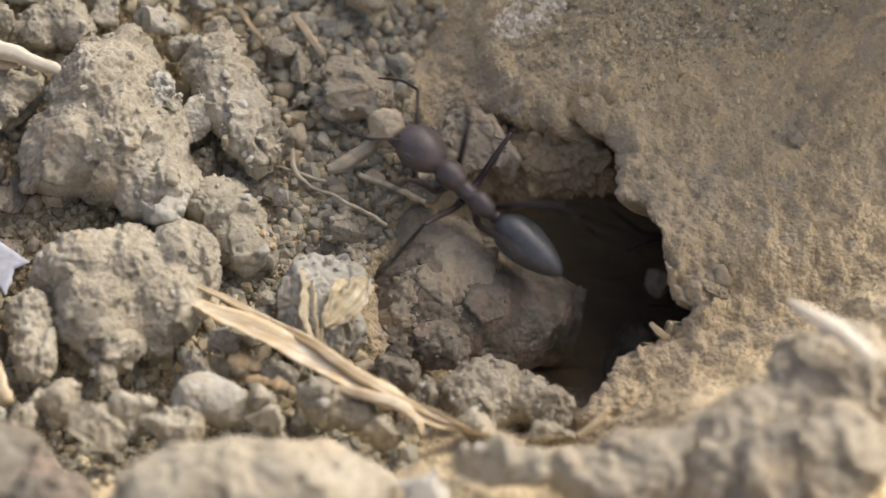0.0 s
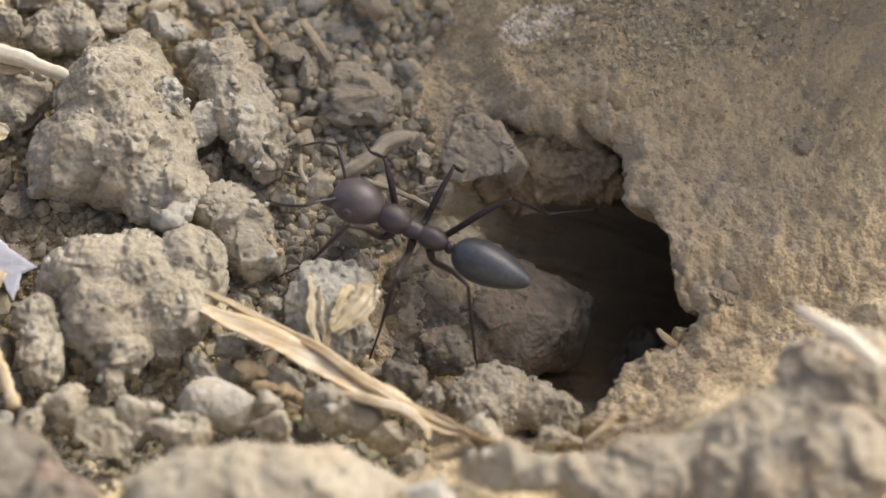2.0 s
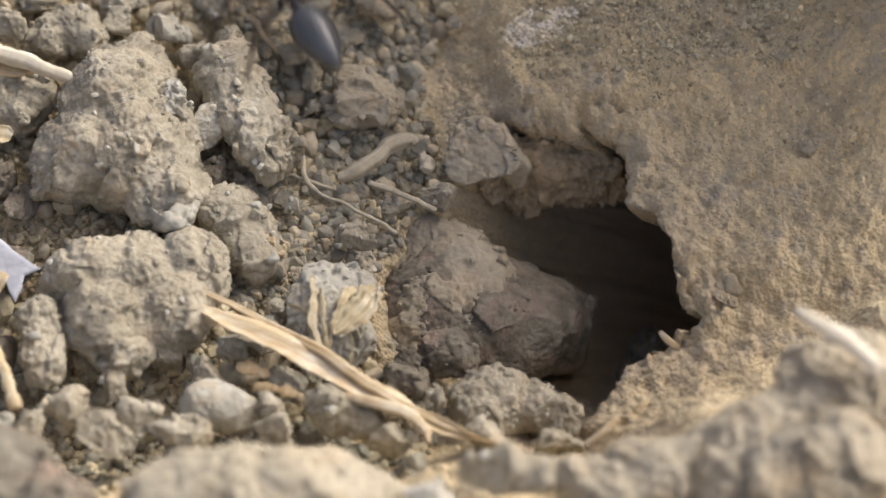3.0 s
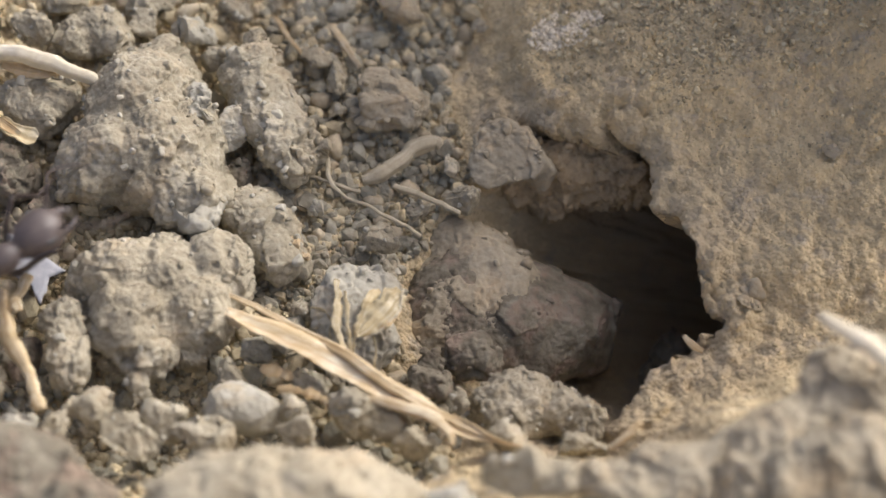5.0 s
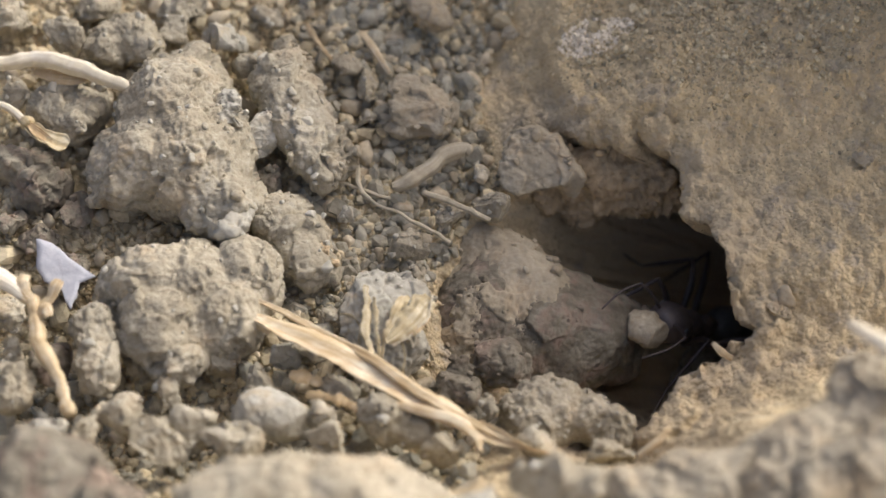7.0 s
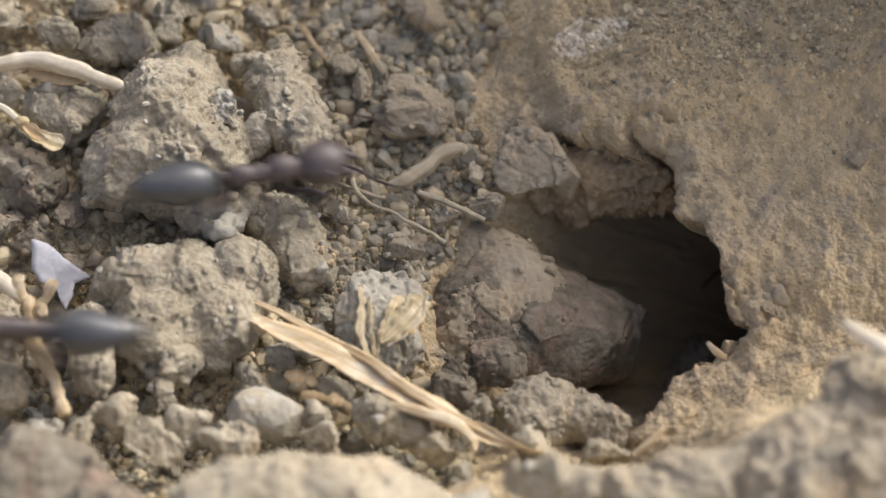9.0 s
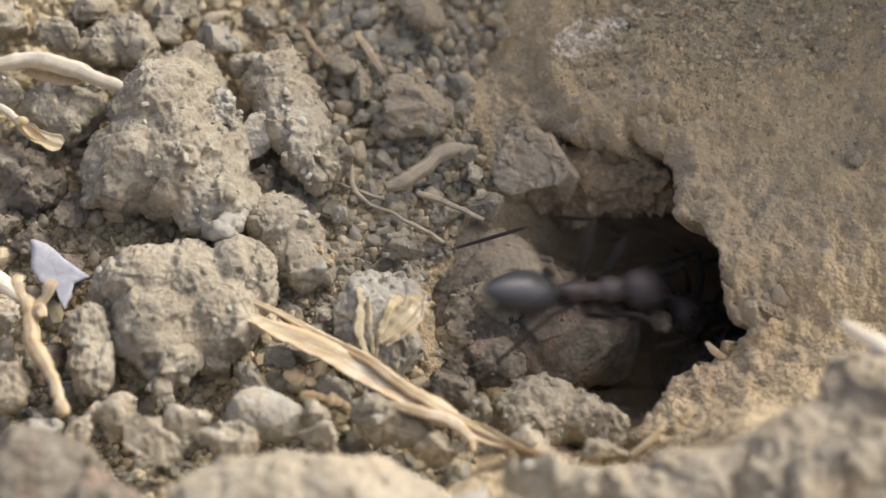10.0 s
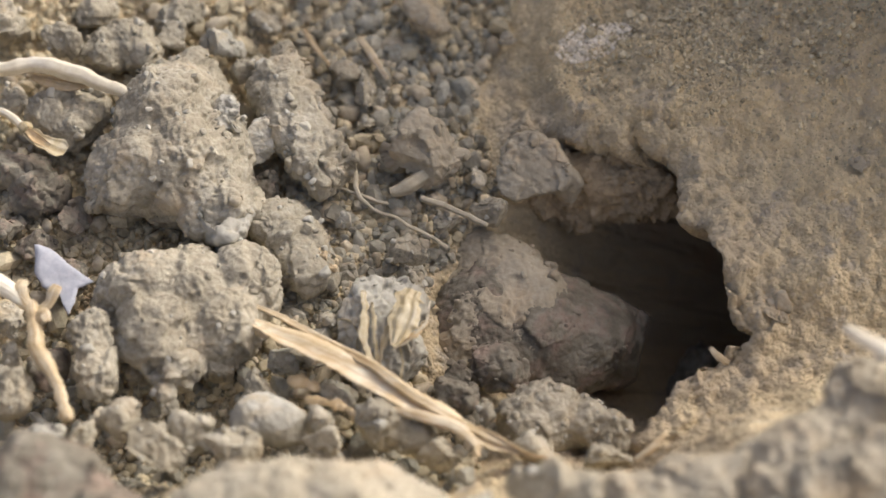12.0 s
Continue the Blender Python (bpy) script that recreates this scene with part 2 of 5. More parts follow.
def lumps_radius(d, lumps):
    """How far a ray from the middle goes before it leaves the joined lumps (x, y, z, radius)."""
    r = np.full(len(d), 0.15)
    for x, y, z, a in lumps:
        c = np.array((x, y, z))
        b = d @ c
        disc = b * b - c @ c + a * a
        far = np.where(disc > 0, b + np.sqrt(np.maximum(disc, 0)), np.maximum(b, 0) * np.exp(np.minimum(disc, 0) / (a * a)))
        k = 0.7 * a
        h = np.clip(0.5 + 0.5 * (far - r) / k, 0, 1)
        r = r * (1 - h) + far * h + k * h * (1 - h) * 0.5
    return r


def stone_verts(lumps, level, seed, rough=1.0, facets=12, pits=1.0):
    """A broken clod: joined lumps, chipped by random planes, with knobs, crumbs and pits."""
    d, tris = ball(level)
    r = lumps_radius(d, lumps)
    size = float(np.median(r))
    rng = np.random.RandomState(seed)
    q0 = d * r[:, None]
    r = r * (1 + rough * 0.16 * fbm(q0 + seed * 3.7, 0.9 / size, 2, 0.5, seed))
    for _ in range(facets):
        q = rng.normal(size=3)
        q /= np.linalg.norm(q)
        c = d @ q
        reach = (c * r).max() * (rng.uniform(0.72, 0.92) if level >= 5 else rng.uniform(0.56, 0.9))
        r = np.where(c * r > reach, (reach + 0.05 * (c * r - reach)) / np.maximum(c, 0.05), r)
    q = d * r[:, None] + seed * 3.7
    if level >= 5:
        warp = q + 0.35 * np.stack([fbm(q, 1.3, 2, 0.5, seed + k) for k in (31, 32, 33)], 1)
        f1, f2 = worley(warp, 0.75, seed + 40)
        chunk = np.clip((f2 - f1) * 2.2, 0, 1)
        r = r + rough * min(size / 2.5, 1) * (0.12 * (chunk - 0.6) + 0.20 * (0.5 - f1))
        if level >= 6:
            g1, g2 = worley(warp, 2.1, seed + 50)
            r = r + rough * 0.16 * (0.45 - g1)
        r = r + rough * 0.07 * fbm(q, 2.7, 3, 0.65, seed + 9)
        pit = np.clip(vnoise(q * 1.9, seed + 21) - 0.42, 0, 1)
        r = r - pits * 0.55 * pit
    else:
        r = r + rough * 0.045 * size * fbm(q, 2.2 / size, 2, 0.6, seed + 5)
    return d * r[:, None], tris


def welded(lumps, cell):
    """Joined balls with one even skin, in millimetres."""
    d, tris = ball(4)
    vs = np.concatenate([d * a + (x, y, z) for x, y, z, a in lumps])
    fs = np.concatenate([tris + k * len(d) for k in range(len(lumps))])
    me = mesh_of("welded", vs, fs, STONE)
    ob = new("welded", me)
    mod = ob.modifiers.new("weld", "REMESH")
    mod.mode, mod.voxel_size, mod.adaptivity = "VOXEL", cell, 0.0
    skin = ob.evaluated_get(bpy.context.evaluated_depsgraph_get()).to_mesh()
    p, f = np.zeros(len(skin.vertices) * 3), np.zeros(len(skin.polygons) * 4, np.int32)
    skin.vertices.foreach_get("co", p)
    skin.loops.foreach_get("vertex_index", f)
    ob.evaluated_get(bpy.context.evaluated_depsgraph_get()).to_mesh_clear()
    bpy.data.objects.remove(ob)
    bpy.data.meshes.remove(me)
    return p.reshape(-1, 3), f.reshape(-1, 4)


def spread_out(p, f, times):
    """Evens out a skin: each point moves towards the middle of its neighbours."""
    e = np.concatenate([f[:, [k, (k + 1) % 4]] for k in range(4)])
    count = np.bincount(e.ravel(), minlength=len(p))[:, None].astype(float)
    for _ in range(times):
        acc = np.stack([np.bincount(e[:, 0], p[e[:, 1], k], len(p)) + np.bincount(e[:, 1], p[e[:, 0], k], len(p)) for k in range(3)], 1)
        p = 0.4 * p + 0.6 * acc / np.maximum(count, 1)
    return p


def outward(p, f):
    a = np.cross(p[f[:, 2]] - p[f[:, 0]], p[f[:, 3]] - p[f[:, 1]])
    n = np.stack([sum(np.bincount(f[:, j], a[:, k], len(p)) for j in range(4)) for k in range(3)], 1)
    return n / np.maximum(np.linalg.norm(n, axis=1, keepdims=True), 1e-12)


def clod_verts(lumps, seed, cell=0.1, rough=1.0, facets=12, pits=1.0, crumbs=1.0, chip=0.28, meld=8):
    """A large broken clod: welded lumps, chipped flat in places, then knobs, crumbs, grains and pits at ever finer scales."""
    rng = np.random.RandomState(seed)
    p, f = welded(lumps, cell)
    p = spread_out(p, f, meld)
    size = float(np.median(np.linalg.norm(p, axis=1)))
    q = p + seed * 3.7
    p = p + rough * 0.12 * size * np.stack([fbm(q, 0.8 / size, 2, 0.5, seed + k) for k in (0, 5, 10)], 1)
    for _ in range(facets):
        w = rng.normal(size=3)
        w /= np.linalg.norm(w)
        c = p @ w
        over = np.maximum(c - c.max() + size * rng.uniform(0.04, chip), 0)
        p = p - 0.88 * over[:, None] * w
    n = outward(p, f)
    q = p + seed * 3.7
    warp = q + 0.12 * np.stack([fbm(q, 1.2, 2, 0.5, seed + k) for k in (31, 32, 33)], 1)
    f1, f2 = worley(warp, 0.55, seed + 40)
    patch = np.clip(0.6 + 0.9 * fbm(q, 0.45, 2, 0.5, seed + 60), 0.15, 1.3)
    h = rough * crumbs * (0.08 * (0.45 - f1) + 0.05 * np.clip((f2 - f1) * 3 - 0.6, -0.6, 0.4))
    h += rough * crumbs * (0.40 * chips(warp, 0.5, seed + 70) + 0.13 * patch * chips(warp, 1.6, seed + 80) + 0.11 * patch * chips(q, 3.4, seed + 88))
    h += rough * (0.055 * fbm(q, 1.5, 4, 0.62, seed + 9) + 0.055 * patch * vnoise(q * 4.3, seed + 12) + 0.04 * patch * vnoise(q * 7.5, seed + 13))
    if cell >= 0.06:
        g1, _ = worley(q + 0.1 * vnoise(q * 2, seed + 14)[:, None], 2.1, seed + 90)
        h += rough * crumbs * 0.34 * np.clip(patch - 0.35, 0, 1) * np.clip(0.40 - g1, 0, 1)
    h -= pits * 0.42 * np.clip(vnoise(q * 1.7, seed + 21) - 0.45, 0, 1)
    h -= pits * 0.30 * np.clip(vnoise(q * 3.6, seed + 22) - 0.32, 0, 1)
    hollow = np.clip(((spread_out(p, f, 10) - p) * n).sum(1) / (0.35 * cell), 0, 1)
    return p + n * (h * (1 - 0.7 * hollow))[:, None], f


CLODS, CRUMBS = [], {}


def stuck(ob, verts, faces, count, seed, mat):
    """Angular crumbs caked onto a large clod, each a part of it, half sunk in."""
    rng = np.random.RandomState(seed + 500)
    if mat.name not in CRUMBS:
        shapes = [stone_verts([(0, 0, 0, 1.0), (0.4, 0.2 * (k % 3) - 0.2, 0, 0.75)], 3, 700 + k, 1.2, 16) for k in range(8)]
        CRUMBS[mat.name] = [mesh_of("crumb", d * rng.uniform(0.7, 1.1, 3) * MM, tris, mat) for d, tris in shapes]
    kinds = CRUMBS[mat.name]
    n = outward(verts, faces)
    good = np.flatnonzero((n[:, 2] > 0.0) & (verts[:, 2] > np.percentile(verts[:, 2], 45)))
    for i in rng.choice(good, count, replace=False):
        c = new("crumb", kinds[rng.randint(8)])
        r = 0.17 * math.exp(rng.normal(0, 0.42))
        c.parent = ob
        c.matrix_basis = Matrix.Translation(Vector(verts[i] + 0.1 * r * n[i]) * MM) @ pose(0, 0, 0, *rng.uniform(0, 360, 3)) @ Matrix.Scale(r, 4)


def stone(name, u, v, n, lumps, level, seed, label, mat=None, rough=1.0, facets=12, pits=1.0, crumbs=1.0, chip=0.28, knobby=True, meld=8, category="stone", group="", stick=0):
    big = max(a for *_, a in lumps)
    if level <= 5:
        rough, facets, chip = 0.85 * rough, max(facets, 15), 0.6
    cell = 0.18 if v < -16 else 0.098 if level == 7 else min(max(big / 15, 0.055), 0.09)
    knobs = []
    if level >= 6 and knobby:
        rng = np.random.RandomState(seed + 900)
        for x, y, z, a in lumps:
            for _ in range(3):
                d = rng.normal(size=3)
                d /= np.linalg.norm(d)
                k = rng.uniform(0.22, 0.45)
                knobs.append((*(np.array((x, y, z)) + d * a * (1.06 - 0.72 * k)), a * k))
    verts, faces = clod_verts(list(lumps) + knobs, seed, cell, rough, facets, pits * min(big / 2, 1), crumbs * min(big / 1.6, 1), chip, meld)
    ob = new(name, mesh_of(name, verts * MM, faces, mat or STONE))
    ob.matrix_world = on_bank(u, v, n)
    stick = stick or (10 if level >= 6 else 6)
    if name != "stone":
        stuck(ob, verts, faces, stick // 2, seed, mat or STONE)
        stuck(ob, verts, faces, stick // 2, seed + 1, PALE if mat in (None, STONE) else mat)
    CLODS.extend((u + x, v + y, 0.85 * a) for x, y, z, a in lumps)
    return tagged(ob, label, category, group)


def chunk(thing, u, v, n, r, seed, mat=None, long=0.0):
    """An angular lump that sticks out of a clod, as a part of it."""
    a = radians(137 * seed)
    lumps = [(0.0, 0.0, 0.0, r), (long * math.cos(a), long * math.sin(a), 0.0, 0.85 * r), (0.4 * r * math.cos(a + 2), 0.4 * r * math.sin(a + 2), 0.2 * r, 0.72 * r)]
    verts, faces = clod_verts(lumps, seed, min(max(r / 15, 0.06), 0.09), 1.3, 9, 0.9, 1.2, 0.62, 4)
    ob = new("chunk", mesh_of("chunk", verts * MM, faces, mat or STONE))
    ob.parent = thing
    ob.matrix_basis = thing.matrix_world.inverted() @ on_bank(u, v, n)
    return ob


# ---- the ground: one sheet with the bank, the crust round the burrow, the mouth of the burrow and the near ridge ----
MOUTH = np.array([(2.81, 3.41), (5.21, 6.6), (6.97, 5.71), (8.87, 5.1), (9.92, 5.71), (11.5, 4.3), (11.95, 2.91), (12.15, 0.75), (13.2, 0.38), (13.9, -1.86), (14.1, -3.62), (14.76, -5.11), (15.52, -5.74), (13.57, -6.77), (11.67, -8.17), (10.19, -10.31), (8.9, -11.52), (5.99, -11.52), (2.68, -9.7), (-0.39, -6.93), (-0.83, -2.82), (0.9, 1.25)])
TUNNEL = np.array((0.66, 0.22, -0.72))


def mouth_depth(u, v):
    """Millimetres inside the edge of the burrow's mouth; negative outside."""
    p = np.stack([u, v, 0 * u], 1)
    u = u + 0.34 * fbm(p, 0.9, 4, 0.65, 3)
    v = v + 0.34 * fbm(p, 0.9, 4, 0.65, 8)
    best, inside = np.full(len(u), 1e9), np.zeros(len(u), bool)
    for (ax, ay), (bx, by) in zip(MOUTH, np.roll(MOUTH, -1, 0)):
        ex, ey = bx - ax, by - ay
        t = np.clip(((u - ax) * ex + (v - ay) * ey) / (ex * ex + ey * ey), 0, 1)
        best = np.minimum(best, np.hypot(u - ax - t * ex, v - ay - t * ey))
        inside ^= ((ay > v) != (by > v)) & (u < ex * (v - ay) / (ey if abs(ey) > 1e-9 else 1e-9) + ax)
    return np.where(inside, best, -best)


def crust_side(u, v):
    """1 on the firm crust round the burrow, 0 on the loose stones."""
    edge = 2.6 + 0.05 * v + 0.9 * np.sin(v * 0.5)
    return smooth(-1.5, 1.5, u - edge)


def relief(u, v):
    """How far the ground stands out from the plain slope."""
    p = np.stack([u, v, 0 * u], 1)
    firm = crust_side(u, v)
    n = 0.9 * fbm(p, 0.12, 2, 0.5, 40) + firm * (0.5 + 0.62 * fbm(p, 0.3, 3, 0.5, 12))
    n += 0.20 * np.clip(u - 5.0, 0, 18) * smooth(-12, 0, v) - (1 - firm) * 0.4
    f1, f2 = worley(p + 0.3 * fbm(p, 1.0, 2, 0.5, 90)[:, None], 1.1, 91, flat=True)
    n += firm * 0.20 * (0.5 - f1) * (0.6 + 0.6 * vnoise(p * 0.35, 95))
    g1, g2 = worley(p, 2.3, 92, flat=True)
    crumbly = 1 - 0.6 * np.exp(-np.clip(-mouth_depth(u, v), 0, None) / 2.0)
    n += firm * crumbly * (0.26 * (0.45 - g1) + 0.05 * vnoise(p * 4.6, 97))
    n += firm * 0.16 * chips(p, 1.1, 98, flat=True) + firm * (0.17 * fbm(p, 1.0, 3, 0.6, 60) + 0.10 * np.clip(fbm(p, 2.6, 2, 0.6, 61), -0.2, 1.5))
    outside = np.clip(-mouth_depth(u, v), 0, None)
    edge = np.exp(-outside / 2.6)
    # the firm block stands proud of the bank and ends in a rounded brow over the burrow
    brow = smooth(4.3, 6.6, u + 0.5 * np.sin(v * 0.7) + 0.35 * fbm(p, 0.6, 2, 0.5, 47)) * smooth(3.0, 7.5, v)
    n += firm * np.exp(-outside / 3.5) * (0.3 * chips(p, 1.7, 48, flat=True) + 0.16 * fbm(p, 1.7, 3, 0.65, 49))
    n += 1.5 * brow + 0.7 * brow * np.exp(-((outside - 1.7) / 1.5) ** 2)
    n += firm * edge * (0.55 * chips(p + 0.25 * fbm(p, 0.8, 2, 0.5, 44)[:, None], 0.55, 99, flat=True) + 0.3 * fbm(p, 0.55, 3, 0.55, 45))
    n += (1 - firm) * 0.25 * fbm(p, 0.8, 3, 0.55, 70)
    for line in (((9.6, 5.4), (9.85, 6.0), (10.5, 6.2), (11.3, 6.1), (11.9, 5.7)), ((14.2, -2.6), (14.7, -3.4), (15.1, -4.4))):
        for (ax, ay), (bx, by) in zip(line, line[1:]):
            t = np.clip(((u - ax) * (bx - ax) + (v - ay) * (by - ay)) / ((bx - ax) ** 2 + (by - ay) ** 2), 0, 1)
            n -= 0.32 * np.exp(-((u - ax - t * (bx - ax)) ** 2 + (v - ay - t * (by - ay)) ** 2) / 0.02)
    # added, never in view: a spur shaped to shade the burrow and the crust
    du, dv = u - 24.2, v - 23.7
    n += 22 * smooth(-6, 0, dv + 15 - np.maximum(1.85 * (11.2 - du), 0.8 * (du - 9)))
    start = -10.6 + 7.5 * smooth(6, 24, u) + 0.5 * np.sin(u * 0.55)
    n += 7.0 * smooth(0, 8.0, start - v) * (1 + 0.12 * fbm(p, 0.35, 2, 0.5, 80))
    return n


def ground_axis(lo, hi, step, far):
    inner = np.arange(lo, hi + step / 2, step)
    out = np.cumsum(step * 1.2 ** np.arange(1, 80))
    out = out[out < far]
    return np.concatenate([lo - out[::-1], inner, hi + out])


def ground():
    us, vs = ground_axis(-27, 27, 0.13, 30000), ground_axis(-20, 24, 0.13, 30000)
    U, V = (a.ravel() for a in np.meshgrid(us, vs))
    near = smooth(130, 90, np.hypot(U, V))
    n = relief(U, V) * near
    s = mouth_depth(U, V)
    inn = np.clip(s, 0, None)
    lip = 0.6 * np.exp(-((s + 0.9) / 1.0) ** 2) * crust_side(U, V)
    p = np.stack([U, V, n], 1)
    depth = 16 * smooth(-0.4, 3.6, inn) * smooth(0, 0.3, inn) + 2.2 * inn + 0.35 * np.minimum(inn, 1) * fbm(p, 1.2, 3, 0.6, 33)
    pos = np.stack([U, V, n + lip * near], 1) + depth[:, None] * TUNNEL
    x, y, z = pos[:, 0], pos[:, 1] * CS - pos[:, 2] * SS, pos[:, 1] * SS + pos[:, 2] * CS
    # beyond the bank the land levels out
    far = smooth(90, 150, np.hypot(U, V))
    level = 40 * np.tanh(V * SS / 40)
    z = z * (1 - far) + level * far
    w, h = len(us), len(vs)
    i = (np.arange(h - 1)[:, None] * w + np.arange(w - 1)).ravel()
    rim = np.exp(-np.clip(-s, 0, None) / 2.2) * crust_side(U, V)
    loam = np.clip(0.75 * rim + 0.35 * fbm(np.stack([U, V, 0 * U], 1), 0.28, 3, 0.6, 55) * crust_side(U, V), 0, 0.8)
    me = mesh_of("ground", np.stack([x, y, z], 1) * MM, np.stack([i, i + 1, i + w + 1, i + w], 1), SOIL)
    me.attributes.new("loam", "FLOAT", "POINT").data.foreach_set("value", loam.astype(np.float32))
    return tagged(new("ground", me), "dry crumbly tan soil bank with a dark burrow mouth", "ground", kind="structure")


ground()

# ---- the large clods and stones on the bank ----
largest = stone("clod", -13.68, 4.85, 2.20, [(-0.52, 2.31, 0.0, 3.08), (-1.95, -0.9, 0.0, 2.71), (0.67, -1.07, 0.0, 3.23), (2.52, -3.71, 0.0, 2.03), (0.42, 4.21, 0.0, 1.78), (-3.21, -1.57, 0.0, 1.54), (2.34, 0.61, 0.0, 1.85)], 7, 3, "large pitted pale clod of dry earth", stick=70, facets=10, chip=0.24, category="clod")
stone("clod", -9.58, 5.64, 2.20, [(-0.04, 0.68, 0.0, 1.04), (0.04, -0.67, 0.0, 1.04)], 5, 4, "small blocky pale clod beside the large clod", mat=PALE, facets=18, pits=0.3, category="clod")
tall = stone("clod", -7.48, 6.80, 1.60, [(-0.97, 3.22, 0.0, 1.6), (-0.45, 0.73, 0.0, 1.91), (0.79, -1.83, 0.0, 1.69), (1.84, -3.01, 0.0, 1.35), (-1.66, 1.76, 0.0, 1.17), (0.18, -0.64, 0.0, 1.91)], 7, 5, "tall knobbly pale clod of dry earth", stick=40, facets=14, chip=0.3, category="clod")
lower = stone("clod", -12.60, -4.26, 2.40, [(-1.76, 1.1, 0.0, 2.46), (-0.92, -1.56, 0.0, 2.61), (2.88, 1.58, 0.0, 2.03), (1.84, -0.63, 0.0, 2.21), (0.13, -3.11, 0.0, 1.29), (-3.13, 0.47, 0.0, 1.38), (0.36, 0.95, 0.0, 2.31)], 7, 6, "large rounded pale clod below the largest one", stick=34, facets=4, pits=0.5, category="clod")
wedged = stone("clod", -7.47, -0.46, 1.20, [(-1.03, 1.56, 0.0, 1.41), (0.63, -1.11, 0.0, 1.78), (0.02, 0.19, 0.0, 1.54)], 6, 7, "brownish pale clod wedged between large clods", stick=20, category="clod")
boulder = stone("boulder", 4.42, -2.61, -2.40, [(-2.12, 3.41, 0.0, 2.03), (-1.3, 2.07, -0.3, 2.71), (-2.5, -0.05, 0.0, 2.83), (0.45, -0.02, -0.6, 2.95), (2.85, -0.22, -1.8, 2.77), (4.57, 0.13, -3.2, 2.34), (-3.23, -2.06, 0.0, 1.54), (1.9, -1.91, -1.2, 1.85), (-1.03, -0.78, -0.5, 2.77), (-3.51, 1.85, -0.2, 1.6), (0.03, 1.51, -0.5, 2.28), (1.52, 0.94, -1.2, 2.34)], 7, 8, "marbled brown-grey boulder lying in the burrow mouth", stick=14, mat=BOULDER, rough=0.65, facets=8, chip=0.16, pits=0.5, crumbs=0.7, knobby=False, meld=90, category="boulder")
# leaves the boulder's right end bare, where the darker colour stands for shade
caked = stone("crust", 4.42, -2.61, -2.40, [(-2.12, 3.41, 0.0, 2.09), (-1.3, 2.07, -0.3, 2.75), (-2.5, -0.05, 0.0, 2.88), (0.45, -0.02, -0.6, 2.9), (-3.23, -2.06, 0.0, 1.6), (-1.03, -0.78, -0.5, 2.8), (-3.51, 1.85, -0.2, 1.66), (0.03, 1.51, -0.5, 2.3)], 7, 108, "tan soil caked on the boulder", mat=CAKED, rough=0.8, facets=7, chip=0.14, pits=0.8, knobby=False, meld=90, category="", stick=40)
caked.parent, caked.matrix_basis = boulder, Matrix()
stone("clod", 4.95, 4.75, 0.85, [(-0.5, 1.1, 0.1, 1.25), (1.2, 0.3, -0.3, 1.5), (-0.75, -0.55, 0.1, 1.35), (2.1, -0.2, -1.0, 1.2), (-0.9, 0.4, 0.2, 1.1), (0.5, -0.2, 0.0, 1.5)], 6, 9, "pale angular stone lodged under the burrow lip", mat=CAKED, knobby=False, facets=13, chip=0.4, meld=12, rough=1.0, crumbs=0.8, pits=0.3)
stone("clod", 2.76, 2.56, 0.60, [(-0.25, -0.04, 0.0, 1.17), (0.42, 0.06, 0.0, 0.91)], 5, 10, "angular pale stone at the burrow edge", facets=18, pits=0.3)
# this one is kicked down by a passing ant near the end
kicked = stone("clod", -1.22, 7.69, 1.20, [(-0.23, 0.25, 0.0, 1.54), (0.8, -0.1, 0.0, 1.29), (-0.82, -0.44, 0.0, 0.98)], 6, 11, "rough tan stone on loose gravel", stick=10, mat=CAKED, facets=16, pits=0.5)
stone("clod", -0.71, 13.54, 1.20, [(-0.32, 0.4, 0.0, 1.46), (0.44, -0.57, 0.0, 1.24)], 5, 12, "rounded tan stone high on the bank", mat=CAKED, facets=14, pits=0.4)
stone("clod", -19.34, 7.19, 1.60, [(-0.82, 0.16, 0.0, 1.38), (0.64, 0.34, 0.0, 1.48), (0.12, -0.69, 0.0, 1.23)], 6, 13, "rough pale clod under a pale root", stick=18, category="clod")
stone("clod", -19.94, 11.61, 2.00, [(-0.17, -0.08, 0.0, 1.24), (0.27, 0.13, 0.0, 0.98)], 5, 14, "knobbly pale clod near dry roots", category="clod")
stone("clod", -16.74, 11.55, 1.40, [(-1.04, -0.23, 0.0, 1.29), (0.27, 0.47, 0.0, 1.35), (1.07, -0.41, 0.0, 1.08)], 6, 15, "crumbly pale clod behind the largest one", stick=16, category="clod")
stone("clod", -11.56, 11.92, 1.60, [(-0.4, 0.08, 0.0, 1.17), (0.66, -0.13, 0.0, 0.91)], 5, 16, "white-topped angular stone behind the clods", mat=PALE, facets=18, pits=0.4)
stone("clod", -10.42, 10.33, 1.40, [(0.15, 0.17, 0.0, 0.98), (-0.28, -0.32, 0.0, 0.72)], 5, 17, "small tan pebble between clods", facets=16, pits=0.2)
# next two: shade beside the largest clod is put into the darker stone colour
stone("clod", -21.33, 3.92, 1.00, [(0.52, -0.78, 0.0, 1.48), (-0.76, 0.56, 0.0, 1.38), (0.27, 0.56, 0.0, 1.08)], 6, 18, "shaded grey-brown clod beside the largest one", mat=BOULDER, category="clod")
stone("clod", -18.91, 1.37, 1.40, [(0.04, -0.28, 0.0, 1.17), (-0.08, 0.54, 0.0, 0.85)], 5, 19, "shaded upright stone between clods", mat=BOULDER)
